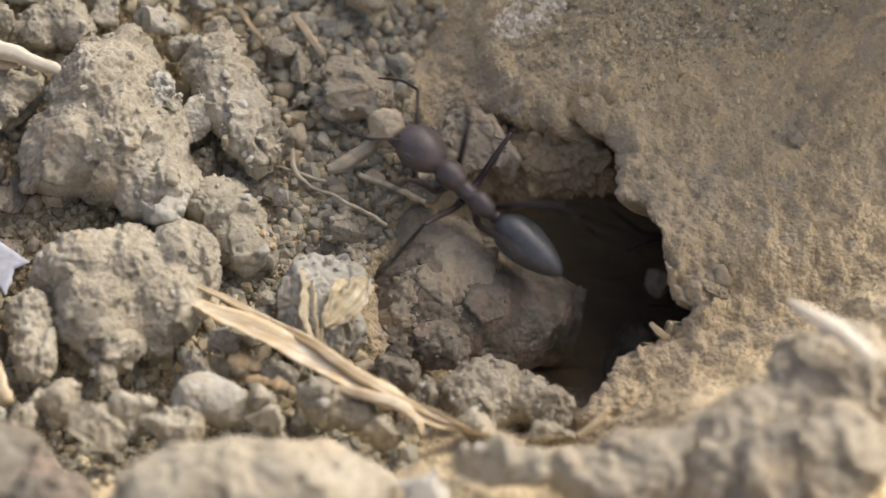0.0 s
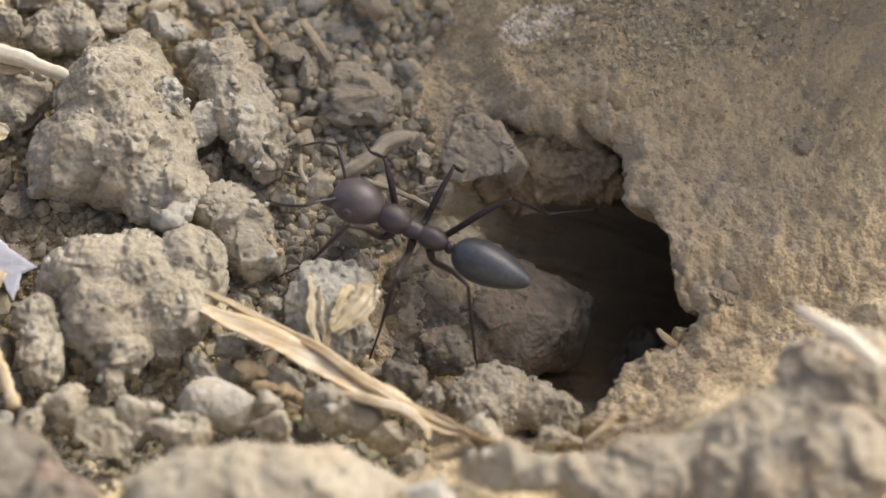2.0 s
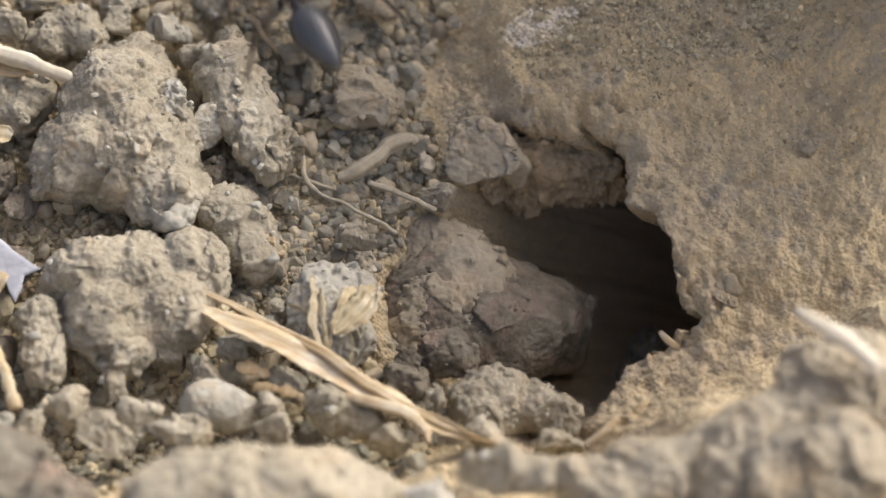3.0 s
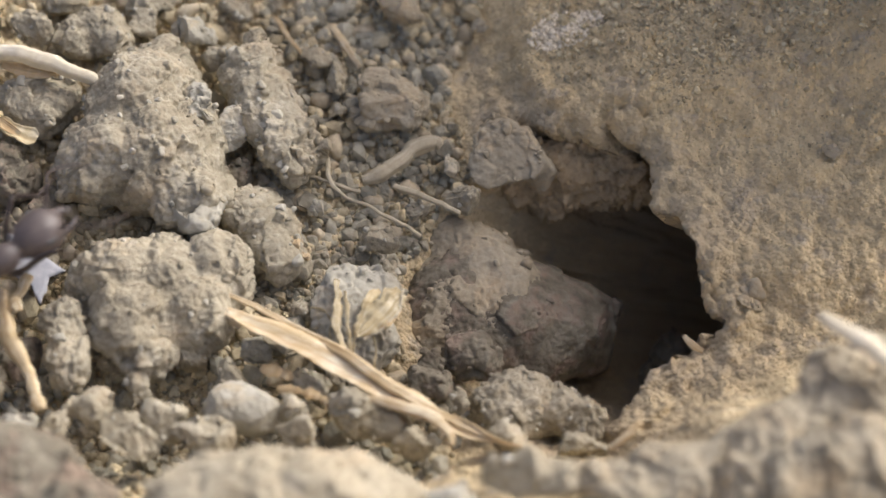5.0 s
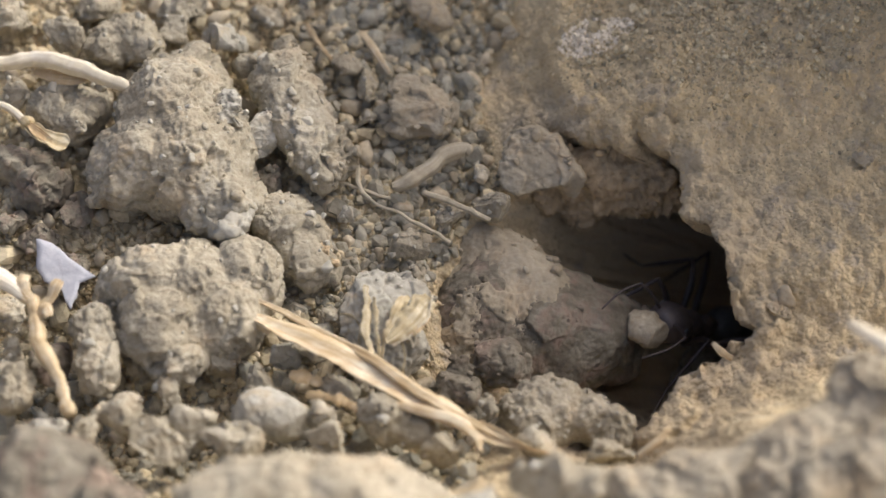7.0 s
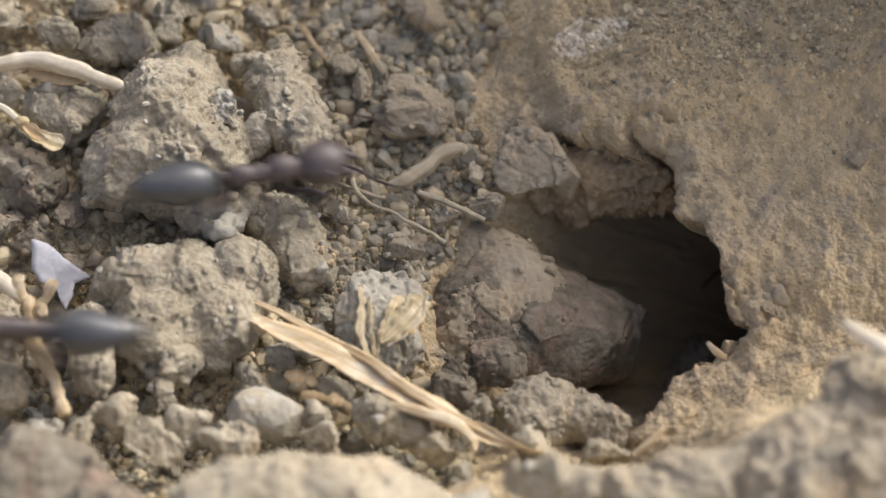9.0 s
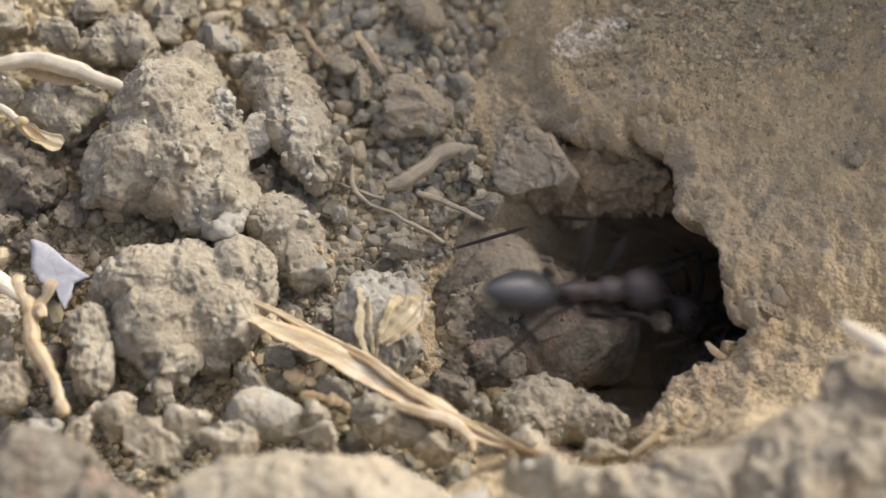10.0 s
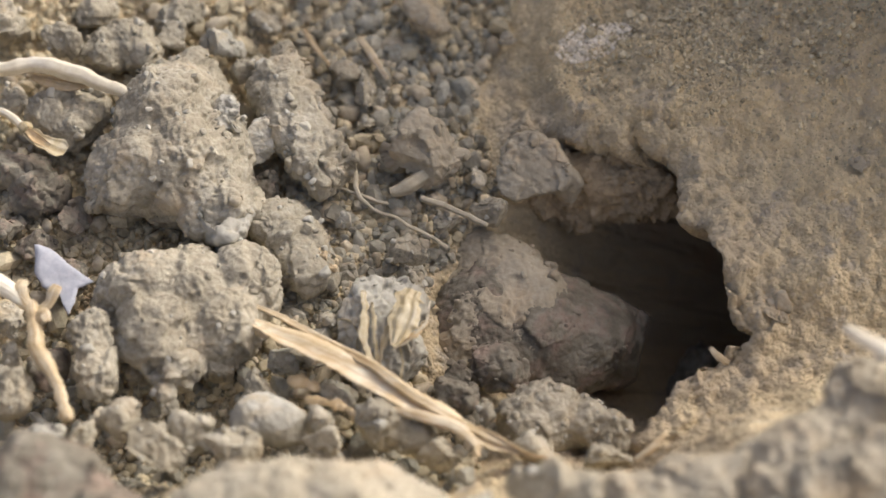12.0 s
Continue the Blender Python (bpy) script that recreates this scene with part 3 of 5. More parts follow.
stone("clod", -22.97, 12.89, 1.60, [(0.12, 0.43, 0.0, 1.79), (-0.23, -0.82, 0.0, 1.3)], 5, 20, "brown shaded clod near dry roots", category="clod")
stone("clod", -6.05, -4.91, 1.40, [(0.15, -0.02, 0.0, 1.17), (-0.41, 0.05, 0.0, 0.72)], 5, 21, "small pale stone beside the straw")
stone("clod", -17.01, -7.39, 3.00, [(-0.2, 1.5, 0.0, 1.05), (-0.1, 0.51, 0.0, 1.11), (0.01, -0.41, 0.0, 1.17), (0.27, -1.38, 0.0, 1.11)], 6, 22, "upright finger-shaped pale clod", knobby=False, facets=10, category="clod")
stone("stone", -8.29, -10.74, 3.20, [(-0.68, 0.07, 0.0, 1.29), (0.68, -0.11, 0.0, 1.29), (-0.0, 0.04, 0.0, 1.29)], 6, 23, "smooth white oval stone", mat=PALE, rough=0.5, facets=9, pits=0.15, crumbs=0.5, knobby=False)
stone("clod", -8.63, -8.39, 2.20, [(-0.21, 0.11, 0.0, 1.24), (0.49, -0.26, 0.0, 0.81)], 5, 24, "rough pale stone under the straw")
stone("clod", -7.79, -7.16, 2.00, [(-0.13, 0.14, 0.0, 0.91), (0.16, -0.17, 0.0, 0.81)], 5, 25, "small bright pebble under the straw", mat=PALE)
stone("clod", -4.77, 1.44, 0.90, [(0.01, 0.25, 0.0, 0.65), (-0.01, -0.31, 0.0, 0.59)], 5, 26, "small white upright pebble", mat=PALE, pits=0.1)
stone("clod", -1.57, -0.16, 0.70, [(-0.51, -0.18, 0.0, 0.85), (0.44, 0.15, 0.0, 0.91)], 5, 27, "flat tan stone among gravel", facets=18, pits=0.1)
stone("clod", -1.44, -2.11, 1.00, [(-0.25, 0.0, 0.0, 1.17), (0.47, 0.0, 0.0, 0.85)], 5, 28, "flat grey stone above a yellow husk", facets=18, pits=0.1)
stone("clod", -2.95, -4.9, 1.35, [(-0.9, 1.4, 0.4, 1.45), (0.75, 1.2, 0.4, 1.45), (0.0, -0.5, 0.3, 1.8), (0.9, -1.7, 0.1, 1.5), (-0.8, -1.6, 0.1, 1.5), (-1.0, 0.2, 0.35, 1.5)], 6, 29, "pale stone crusted with yellow husk", mat=PALE, knobby=False, facets=16, chip=0.26)
stone("clod", 5.57, -9.77, 1.20, [(-2.62, 0.97, 0.0, 0.98), (-1.51, 0.82, 0.0, 1.29), (0.02, 0.82, 0.0, 1.29), (1.53, -0.25, 0.0, 1.29), (2.88, -1.15, 0.0, 1.29), (-0.98, -0.85, 0.0, 1.38), (0.73, 1.28, 0.0, 0.68), (2.12, 0.97, 0.0, 0.68), (0.41, -0.4, 0.0, 1.23), (-2.22, -0.09, 0.0, 1.05)], 7, 30, "crumbled cloddy ledge below the boulder", stick=40, knobby=False, facets=18, chip=0.3, rough=0.9, meld=16, category="clod")
stone("clod", -2.27, -11.01, 3.00, [(-0.3, 0.2, 0.0, 1.38), (1.07, -0.55, 0.0, 1.11), (-1.26, 0.5, 0.0, 0.77)], 6, 31, "knobbly clod under the straw end", category="clod")
stone("clod", 3.02, -6.33, -0.10, [(-0.3, 0.19, 0.0, 1.38), (0.68, -0.43, 0.0, 0.92)], 6, 32, "small rough clod leaning on the boulder", mat=BOULDER, category="clod")
stone("clod", -15.96, -10.98, 3.80, [(0.26, -0.05, 0.0, 1.43), (-0.56, 0.1, 0.0, 0.98)], 5, 33, "rough pale stone in front of the clods")
stone("clod", -19.46, -11.65, 4.00, [(0.31, 0.03, 0.0, 1.3), (-0.49, -0.05, 0.0, 1.04)], 5, 34, "pale flat stone in front of the clods", mat=PALE)
stone("clod", -11.65, -11.86, 4.00, [(-0.2, 0.16, 0.0, 1.3), (0.36, -0.28, 0.0, 0.98)], 5, 35, "greyish stone in front of the clods")
stone("clod", -20.70, -9.31, 3.40, [(-0.2, -0.19, 0.0, 1.37), (0.44, 0.42, 0.0, 0.91)], 5, 36, "pale angular stone by a dry stalk")
stone("clod", -21.13, -6.94, 3.00, [(-0.16, -0.09, 0.0, 1.11), (0.37, 0.22, 0.0, 0.72)], 5, 37, "pale angular stone behind a dry stalk")
stone("clod", -13.45, -9.42, 2.80, [(0.15, -0.11, 0.0, 1.04), (-0.27, 0.19, 0.0, 0.78)], 5, 38, "small knobbly stone among the rubble")
stone("clod", -5.29, -12.77, 4.20, [(0.35, -0.05, 0.0, 1.3), (-0.72, 0.1, 0.0, 0.91)], 5, 39, "flat pale stone near the ridge")
stone("clod", -0.08, -12.37, 3.60, [(0.24, 0.11, 0.0, 1.3), (-0.43, -0.19, 0.0, 0.98)], 5, 40, "pale stone beside the straw end")
stone("clod", 8.05, 5.0, -1.7, [(-4.09, 0.29, 0.0, 1.54), (-2.59, -0.06, 0.0, 1.78), (-0.93, 0.29, 0.0, 1.91), (0.74, 0.46, 0.0, 1.91), (2.25, 0.46, 0.0, 1.78), (3.59, 0.12, 0.0, 1.54), (-0.29, -0.54, -1.0, 1.54), (1.83, -0.54, -1.0, 1.48)], 7, 60, "brown crumbly earth under the burrow roof", stick=40, mat=LOAM, facets=7, rough=1.7, pits=1.0, knobby=False, meld=30, category="clod")
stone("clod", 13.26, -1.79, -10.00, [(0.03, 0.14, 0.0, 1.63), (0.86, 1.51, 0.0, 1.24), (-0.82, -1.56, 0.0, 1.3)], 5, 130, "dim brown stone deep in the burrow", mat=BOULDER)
stone("clod", -4.17, 7.74, 0.60, [(-0.11, -0.13, 0.0, 0.85), (0.18, 0.22, 0.0, 0.65)], 5, 63, "small grey stone among the gravel")
stone("clod", -4.00, 9.46, 0.70, [(0.15, -0.17, 0.0, 1.04), (-0.31, 0.36, 0.0, 0.72)], 5, 64, "slanted tan stone among the gravel", pits=0.1)
stone("clod", -5.18, 10.64, 0.80, [(0.02, -0.18, 0.0, 0.81), (-0.05, 0.35, 0.0, 0.59)], 5, 65, "small tan stone beside the tall clod", pits=0.1)
stone("clod", 1.65, 4.14, 0.50, [(0.14, 0.11, 0.0, 0.85), (-0.3, -0.23, 0.0, 0.59)], 5, 66, "small angular grey stone by the twigs", pits=0.1)
stone("clod", 0.17, 1.47, 0.50, [(0.15, -0.06, 0.0, 0.91), (-0.29, 0.11, 0.0, 0.65)], 5, 67, "small flat grey stone by the twigs", pits=0.1)
stone("clod", -14.20, 12.44, 1.00, [(0.21, 0.2, 0.0, 1.11), (-0.36, -0.34, 0.0, 0.85)], 5, 68, "small rough clod behind the largest one", category="clod")
stone("clod", -14.30, 13.82, 1.00, [(0.55, 0.07, 0.0, 1.17), (-0.8, -0.11, 0.0, 0.98)], 5, 69, "pale rough clod high on the bank", category="clod")
stone("clod", -18.56, 13.96, 1.00, [(-0.64, -0.07, 0.0, 1.43), (1.01, 0.11, 0.0, 1.14)], 5, 70, "pale flat clod high on the bank", category="clod")
stone("clod", -9.96, 13.88, 0.80, [(-0.47, 0.14, 0.0, 1.24), (0.75, -0.22, 0.0, 0.98)], 5, 71, "pale angular stone high on the bank")
stone("clod", -22.78, 8.49, 1.60, [(0.19, -0.27, 0.0, 0.98), (-0.31, 0.42, 0.0, 0.78)], 5, 72, "small grey stone beside a pale root")
# next three: darker stone colour stands in for the shade between the clods
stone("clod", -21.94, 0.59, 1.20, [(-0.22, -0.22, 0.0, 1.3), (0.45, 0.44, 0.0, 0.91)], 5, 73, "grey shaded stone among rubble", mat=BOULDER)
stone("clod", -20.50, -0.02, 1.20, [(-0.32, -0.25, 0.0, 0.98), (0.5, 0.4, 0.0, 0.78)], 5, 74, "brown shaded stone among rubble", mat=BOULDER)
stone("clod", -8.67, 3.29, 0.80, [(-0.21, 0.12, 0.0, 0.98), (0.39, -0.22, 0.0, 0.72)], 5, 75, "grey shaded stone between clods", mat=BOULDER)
stone("clod", -6.48, 0.43, 0.80, [(0.0, 0.0, 0.0, 0.78)], 5, 76, "small grey stone between clods")
stone("clod", -6.55, -6.99, 2.00, [(-0.26, 0.28, 0.0, 0.85), (0.31, -0.33, 0.0, 0.78)], 5, 77, "amber-tinted pebble under the straw")
stone("clod", -5.10, -9.23, 2.40, [(-0.25, -0.11, 0.0, 1.04), (0.44, 0.19, 0.0, 0.78)], 5, 78, "small pale stone under the straw")
stone("clod", -5.83, -10.71, 3.20, [(0.14, -0.19, 0.0, 1.04), (-0.29, 0.41, 0.0, 0.72)], 5, 79, "greyish pebble beside the white stone")
stone("clod", -4.01, -8.37, 1.60, [(0.0, 0.0, 0.0, 0.98)], 5, 80, "grey pebble under the straw")
stone("clod", -10.12, -12.99, 4.60, [(0.39, 0.0, 0.0, 1.3), (-0.68, 0.0, 0.0, 0.98)], 5, 81, "pale stone before the ridge")
stone("clod", -13.43, -12.89, 4.80, [(-0.31, 0.11, 0.0, 1.43), (0.51, -0.18, 0.0, 1.11)], 5, 82, "flat pale stone before the ridge")
stone("clod", -16.95, -12.64, 4.80, [(0.0, 0.0, 0.0, 1.3)], 5, 83, "small pale stone before the ridge")
stone("clod", 0.30, -8.31, 0.80, [(-0.41, 0.0, 0.0, 1.11), (0.71, 0.0, 0.0, 0.85)], 5, 84, "dark flat stone below the boulder", mat=BOULDER)
stone("clod", 0.73, -7.29, 0.60, [(0.0, 0.0, 0.0, 0.91)], 5, 85, "brown stone below the boulder", mat=BOULDER)
stone("clod", 2.29, -9.49, 1.80, [(0.08, -0.19, 0.0, 0.78), (-0.19, 0.42, 0.0, 0.52)], 5, 86, "small pale crumb beside the ledge")
stone("clod", 4.50, -12.25, 3.00, [(0.28, -0.05, 0.0, 1.17), (-0.53, 0.1, 0.0, 0.85)], 5, 87, "pale flat stone at the straw end")
stone("clod", 7.85, -12.59, 3.00, [(-0.37, 0.0, 0.0, 1.17), (0.71, 0.0, 0.0, 0.85)], 5, 88, "grey crumb below the ledge")
stone("clod", -15.48, -7.55, 2.00, [(0.19, 0.23, 0.0, 1.11), (-0.33, -0.39, 0.0, 0.85)], 5, 89, "small brown clod below the rounded clod", category="clod")
stone("clod", -10.80, -7.00, 1.80, [(-0.2, -0.23, 0.0, 1.11), (0.34, 0.39, 0.0, 0.85)], 5, 90, "small greenish-grey stone under the clod")
# next two: shade among the rubble is given by the darker material
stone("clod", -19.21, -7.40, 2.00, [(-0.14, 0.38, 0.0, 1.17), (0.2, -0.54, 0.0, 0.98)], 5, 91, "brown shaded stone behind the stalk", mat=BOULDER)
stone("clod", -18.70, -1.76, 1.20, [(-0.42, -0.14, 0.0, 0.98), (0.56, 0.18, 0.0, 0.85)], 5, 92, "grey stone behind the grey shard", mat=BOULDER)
stone("clod", -21.48, -4.84, 2.00, [(0.0, 0.0, 0.0, 1.17)], 5, 93, "pale stone beneath the stalk")
# ---- angular lumps on the large clods
chunk(largest, -10.91, 0.50, 3.05, 1.35, 801, PALE, long=0.6)
chunk(largest, -11.19, 6.26, 3.25, 0.90, 807, PALE)
chunk(tall, -7.93, 10.15, 2.05, 1.15, 811, long=0.6)
chunk(tall, -6.79, 5.80, 1.95, 1.10, 813, long=0.4)
chunk(tall, -6.36, 3.63, 1.75, 1.05, 814, long=0.6)
chunk(lower, -9.15, -3.08, 3.05, 1.20, 821, long=0.6)
chunk(lower, -13.04, -7.48, 3.05, 1.05, 825, long=0.5)
chunk(wedged, -8.49, 0.97, 1.55, 1.00, 831, long=0.5)
chunk(wedged, -6.36, -1.70, 1.35, 1.10, 833, LOAM, long=0.5)
# ---- stones bedded in the crust ----
stone("clod", 19.90, 8.58, 3.11, [(-0.14, 0.09, 0.0, 0.85), (0.29, -0.18, 0.0, 0.59)], 5, 110, "small tan stone bedded in the crust", mat=CAKED)
stone("clod", 16.78, -4.46, 2.01, [(-0.14, 0.08, 0.0, 0.85), (0.28, -0.16, 0.0, 0.59)], 5, 111, "small tan stone bedded in the crust", mat=CAKED)
stone("clod", 21.27, 3.01, 3.76, [(-0.09, 0.05, 0.0, 0.52), (0.18, -0.11, 0.0, 0.36)], 5, 112, "small tan stone bedded in the crust", mat=CAKED)
stone("clod", 9.84, 12.76, 1.85, [(-0.06, 0.04, 0.0, 0.33), (0.12, -0.07, 0.0, 0.23)], 5, 113, "small tan stone bedded in the crust", mat=CAKED)
stone("clod", 4.27, 6.83, 0.66, [(-0.09, 0.05, 0.0, 0.52), (0.19, -0.11, 0.0, 0.36)], 5, 114, "small tan stone bedded in the crust", mat=CAKED)
stone("clod", 3.60, 12.68, 0.56, [(-0.09, 0.06, 0.0, 0.52), (0.19, -0.12, 0.0, 0.36)], 5, 115, "small tan stone bedded in the crust", mat=CAKED)
# ---- near ridge, out of focus ----
# dark material stands in for the shaded side of this clod
stone("clod", -17.75, -17.3, 10.00, [(-0.84, 0.38, 0.0, 2.34), (0.69, 0.25, 0.0, 2.28), (1.97, 0.03, 0.0, 1.91), (-1.5, -0.84, 0.0, 2.03)], 6, 50, "large blurred clod on the near ridge, coloured dark for shade", mat=BOULDER, knobby=False, rough=0.7, category="clod")
stone("clod", -6.60, -18.5, 10.00, [(-3.32, -0.19, 0.0, 2.52), (-1.82, 0.09, 0.0, 2.46), (-0.06, 0.17, 0.0, 2.61), (1.71, 0.14, 0.0, 2.58), (3.35, 0.09, 0.0, 2.46), (5.12, 0.03, 0.0, 1.78), (-4.81, -0.65, 0.0, 1.78)], 6, 51, "long blurred pale clod on the near ridge", knobby=False, rough=0.7, category="clod")
stone("clod", 1.48, -18.51, 11.00, [(0.41, -0.22, 0.0, 1.95), (-0.59, 0.32, 0.0, 1.63)], 5, 52, "smooth white blurred stone on the near ridge", mat=PALE, pits=0.0)
stone("clod", 5.49, -17.25, 10.00, [(-0.55, 0.01, 0.0, 1.46), (1.46, -0.26, 0.0, 1.46), (-2.06, 0.56, 0.0, 0.98)], 5, 53, "tan blurred clod on the near ridge", category="clod")
# shade on this clod too comes from the darker material
stone("clod", -14.27, -18.21, 10.50, [(0.4, 0.22, 0.0, 1.95), (-0.57, -0.32, 0.0, 1.63)], 5, 58, "blurred clod on the near ridge, coloured dark for shade", mat=BOULDER, category="clod")
stone("clod", 10.97, -17.41, 10.50, [(-2.79, -0.25, 0.0, 1.35), (-1.27, 0.24, 0.0, 1.35), (0.26, 0.64, 0.0, 1.41), (1.79, 1.05, 0.0, 1.41), (3.08, 1.6, 0.0, 1.23), (0.7, -0.57, 0.0, 1.85), (-1.07, -1.11, 0.0, 1.85)], 6, 54, "long blurred pale clod on the near slope", mat=CAKED, knobby=False, facets=9, meld=70, rough=1.2, pits=0.6, category="clod")
stone("clod", 15.85, -16.37, 11.00, [(-1.64, -0.07, 0.0, 1.54), (-0.2, 0.75, 0.0, 1.54), (1.11, 1.58, 0.0, 1.48), (2.06, 2.4, 0.0, 1.23), (0.08, -0.75, 0.0, 2.15), (-1.73, -1.55, 0.0, 2.15), (1.93, 0.61, 0.0, 1.85)], 6, 56, "blurred cream clod on the near slope", mat=CAKED, knobby=False, facets=9, meld=70, rough=1.2, pits=0.6, category="clod")
stone("clod", 19.83, -13.91, 11.50, [(-1.48, 0.0, 0.0, 1.41), (-0.14, 0.97, 0.0, 1.6), (1.2, 1.82, 0.0, 1.85), (0.51, -0.41, 0.0, 2.46), (-1.12, -1.78, 0.0, 1.85)], 6, 55, "blurred pale clod high on the near slope", mat=CAKED, knobby=False, facets=9, meld=70, rough=1.2, pits=0.6, category="clod")
stone("clod", 18.36, -18.27, 12.00, [(-0.62, 0.47, 0.0, 2.46), (1.4, 1.0, 0.0, 2.77), (0.75, -0.86, 0.0, 2.46), (-2.47, -1.12, 0.0, 2.15)], 6, 57, "large blurred cream clod low on the near slope", mat=CAKED, knobby=False, facets=9, meld=70, rough=1.2, pits=0.6, category="clod")

# ---- loose pebbles and gravel ----
def loose(u, v):
    """Where loose gravel lies: left of the crust, outside the burrow's mouth."""
    return (crust_side(u, v) < 0.35) & (mouth_depth(u, v) < -0.1)


def pebbles():
    rng = np.random.RandomState(7)
    kinds = []
    for k in range(18):
        s = rng.uniform(0.6, 1.0, 3)
        verts, tris = stone_verts([(0, 0, 0, 1.0), (rng.uniform(-.4, .4), rng.uniform(-.3, .3), 0, 0.8)], 3, 200 + k, 0.8, 18)
        kinds.append(mesh_of("pebble", verts * s * MM, tris, PEBBLE))
    u, v = rng.uniform(-24, 4.5, 9000), rng.uniform(-12, 15, 9000)
    ok = loose(u, v)
    clods, laid = np.array(CLODS), []
    for a, b in zip(u[ok], v[ok]):
        r = 0.46 * math.exp(rng.normal(0, 0.36))
        if (np.hypot(clods[:, 0] - a, clods[:, 1] - b) < clods[:, 2]).any():
            continue
        if any(math.hypot(x - a, y - b) < 0.7 * (r + q) for x, y, q in laid):
            continue
        laid.append((a, b, r))
        if len(laid) == 300:
            break
    n = relief(np.array([p[0] for p in laid]), np.array([p[1] for p in laid]))
    for (a, b, r), c in zip(laid, n):
        ob = new("pebble", kinds[rng.randint(18)])
        ob.matrix_world = on_bank(a, b, c + 0.4 * r, *rng.uniform(0, 360, 3)) @ Matrix.Scale(r, 4)
        tagged(ob, "small pale angular pebble on loose gravel", "pebble", "pebbles on the bank")


def scatter(name, label, count, seed, place, size, level, mat, sink=0.3, rounded=False):
    """Grains that nobody could count, in one mesh."""
    rng = np.random.RandomState(seed)
    u, v = place(rng, count)
    n = relief(u, v)
    vs, fs, base = [], [], 0
    shapes = [stone_verts([(0, 0, 0, 1.0)], level, 400 + k, 1.1, 15) for k in range(8)]
    for a, b, c in zip(u, v, n):
        d, tris = shapes[rng.randint(8)]
        r = size * math.exp(rng.normal(0, 0.4))
        turn = np.array(Euler(rng.uniform(0, 6.28, 3)).to_matrix())
        q = (d * rng.uniform(0.6, 1.1, 3)) @ turn * r + (a, b, c + (1 - 2 * sink) * r * 0.5)
        vs.append(q)
        fs.append(tris + base)
        base += len(d)
    ob = new(name, mesh_of(name, np.concatenate(vs) * MM, np.concatenate(fs), mat, rounded))
    ob.matrix_world = on_bank(0, 0, 0)
    return tagged(ob, label, "gravel", kind="stuff")


def in_loose(rng, count):
    u, v = rng.uniform(-25, 5.5, count), rng.uniform(-16, 17, count)
    ok = loose(u, v)
    return u[ok], v[ok]


def on_crust(rng, count):
    u, v = rng.uniform(0, 26, count), rng.uniform(-10, 22, count)
    ok = (rng.uniform(0, 1, count) < crust_side(u, v)) & (mouth_depth(u, v) < -0.3)
    return u[ok], v[ok]


def before_ridge(rng, count):
    u, v = rng.uniform(-24, 6, count), rng.uniform(-15.5, -5, count)
    ok = loose(u, v) & (rng.uniform(0, 1, count) < 0.5 + 0.5 * smooth(-6, -12, v))
    return u[ok], v[ok]


def in_middle(rng, count):
    u, v = rng.uniform(-8, 4, count), rng.uniform(-4, 16, count)
    ok = loose(u, v) & (rng.uniform(0, 1, count) < smooth(4.2, 1.0, u))
    return u[ok], v[ok]


def on_brow(rng, count):
    u, v = rng.uniform(5, 24, count), rng.uniform(3, 18, count)
    thick = np.clip(0.15 + 0.09 * (v - 4) - 0.03 * np.abs(u - 11), 0.1, 1) * (0.6 + 0.6 * fbm(np.stack([u, v, 0 * u], 1), 0.4, 2, 0.5, 66))
    ok = (rng.uniform(0, 1, count) < thick * smooth(5.2, 6.4, u)) & (mouth_depth(u, v) < -1.2)
    return u[ok], v[ok]


# outline of the sun fleck that is laid out in bright grains
def in_sun_fleck(rng, count):
    a, r = rng.uniform(0, 6.28, count), rng.uniform(0, 1, count) ** 0.75
    return 8.0 + 2.0 * r * np.cos(a), 11.4 + 1.0 * r * np.sin(a) + 0.5 * r * np.cos(a)


pebbles()
# the sunlit spot on the crust, made of near-white grains
scatter("chalk_grains", "near-white grains standing for a fleck of sun on the crust", 1700, 25, in_sun_fleck, 0.1, 1, SUN_FLECK, 0.45)
scatter("gravel", "pale angular gravel lying loose between the clods", 5600, 24, in_loose, 0.3, 2, GRAIN, 0.12)
scatter("gravel", "fine pale gravel lying loose between the clods", 9000, 21, in_loose, 0.19, 1, GRAIN)
scatter("crumbs", "pale broken crumbs heaped before the near ridge", 1300, 27, before_ridge, 0.4, 2, SHINGLE, 0.15)
scatter("gravel", "pale broken gravel packed between the clods and the burrow", 1900, 28, in_middle, 0.32, 2, SHINGLE, 0.05)
scatter("sand", "fine pale sand lying between the pebbles", 9000, 23, in_loose, 0.085, 1, GRAIN)
scatter("gravel", "grey gravel lying loose on the crust above the burrow", 17000, 26, on_brow, 0.145, 1, GRAIN, 0.32)
scatter("sand_grains", "fine grey-brown grains stuck to the crust", 22000, 22, on_crust, 0.072, 1, CRUMB, 0.58)

# ---- dry plants ----
def glide(pts, count):
    """A smooth line through a few points, as rows with any number of columns."""
    p = np.asarray(pts, float)
    p = np.concatenate([[2 * p[0] - p[1]], p, [2 * p[-1] - p[-2]]])
    t = np.linspace(0, len(p) - 3 - 1e-6, count)
    i, f = np.floor(t).astype(int), (t % 1)[:, None]
    a, b, c, d = p[i], p[i + 1], p[i + 2], p[i + 3]
    return 0.5 * (2 * b + (c - a) * f + (2 * a - 5 * b + 4 * c - d) * f ** 2 + (3 * b - a - 3 * c + d) * f ** 3)


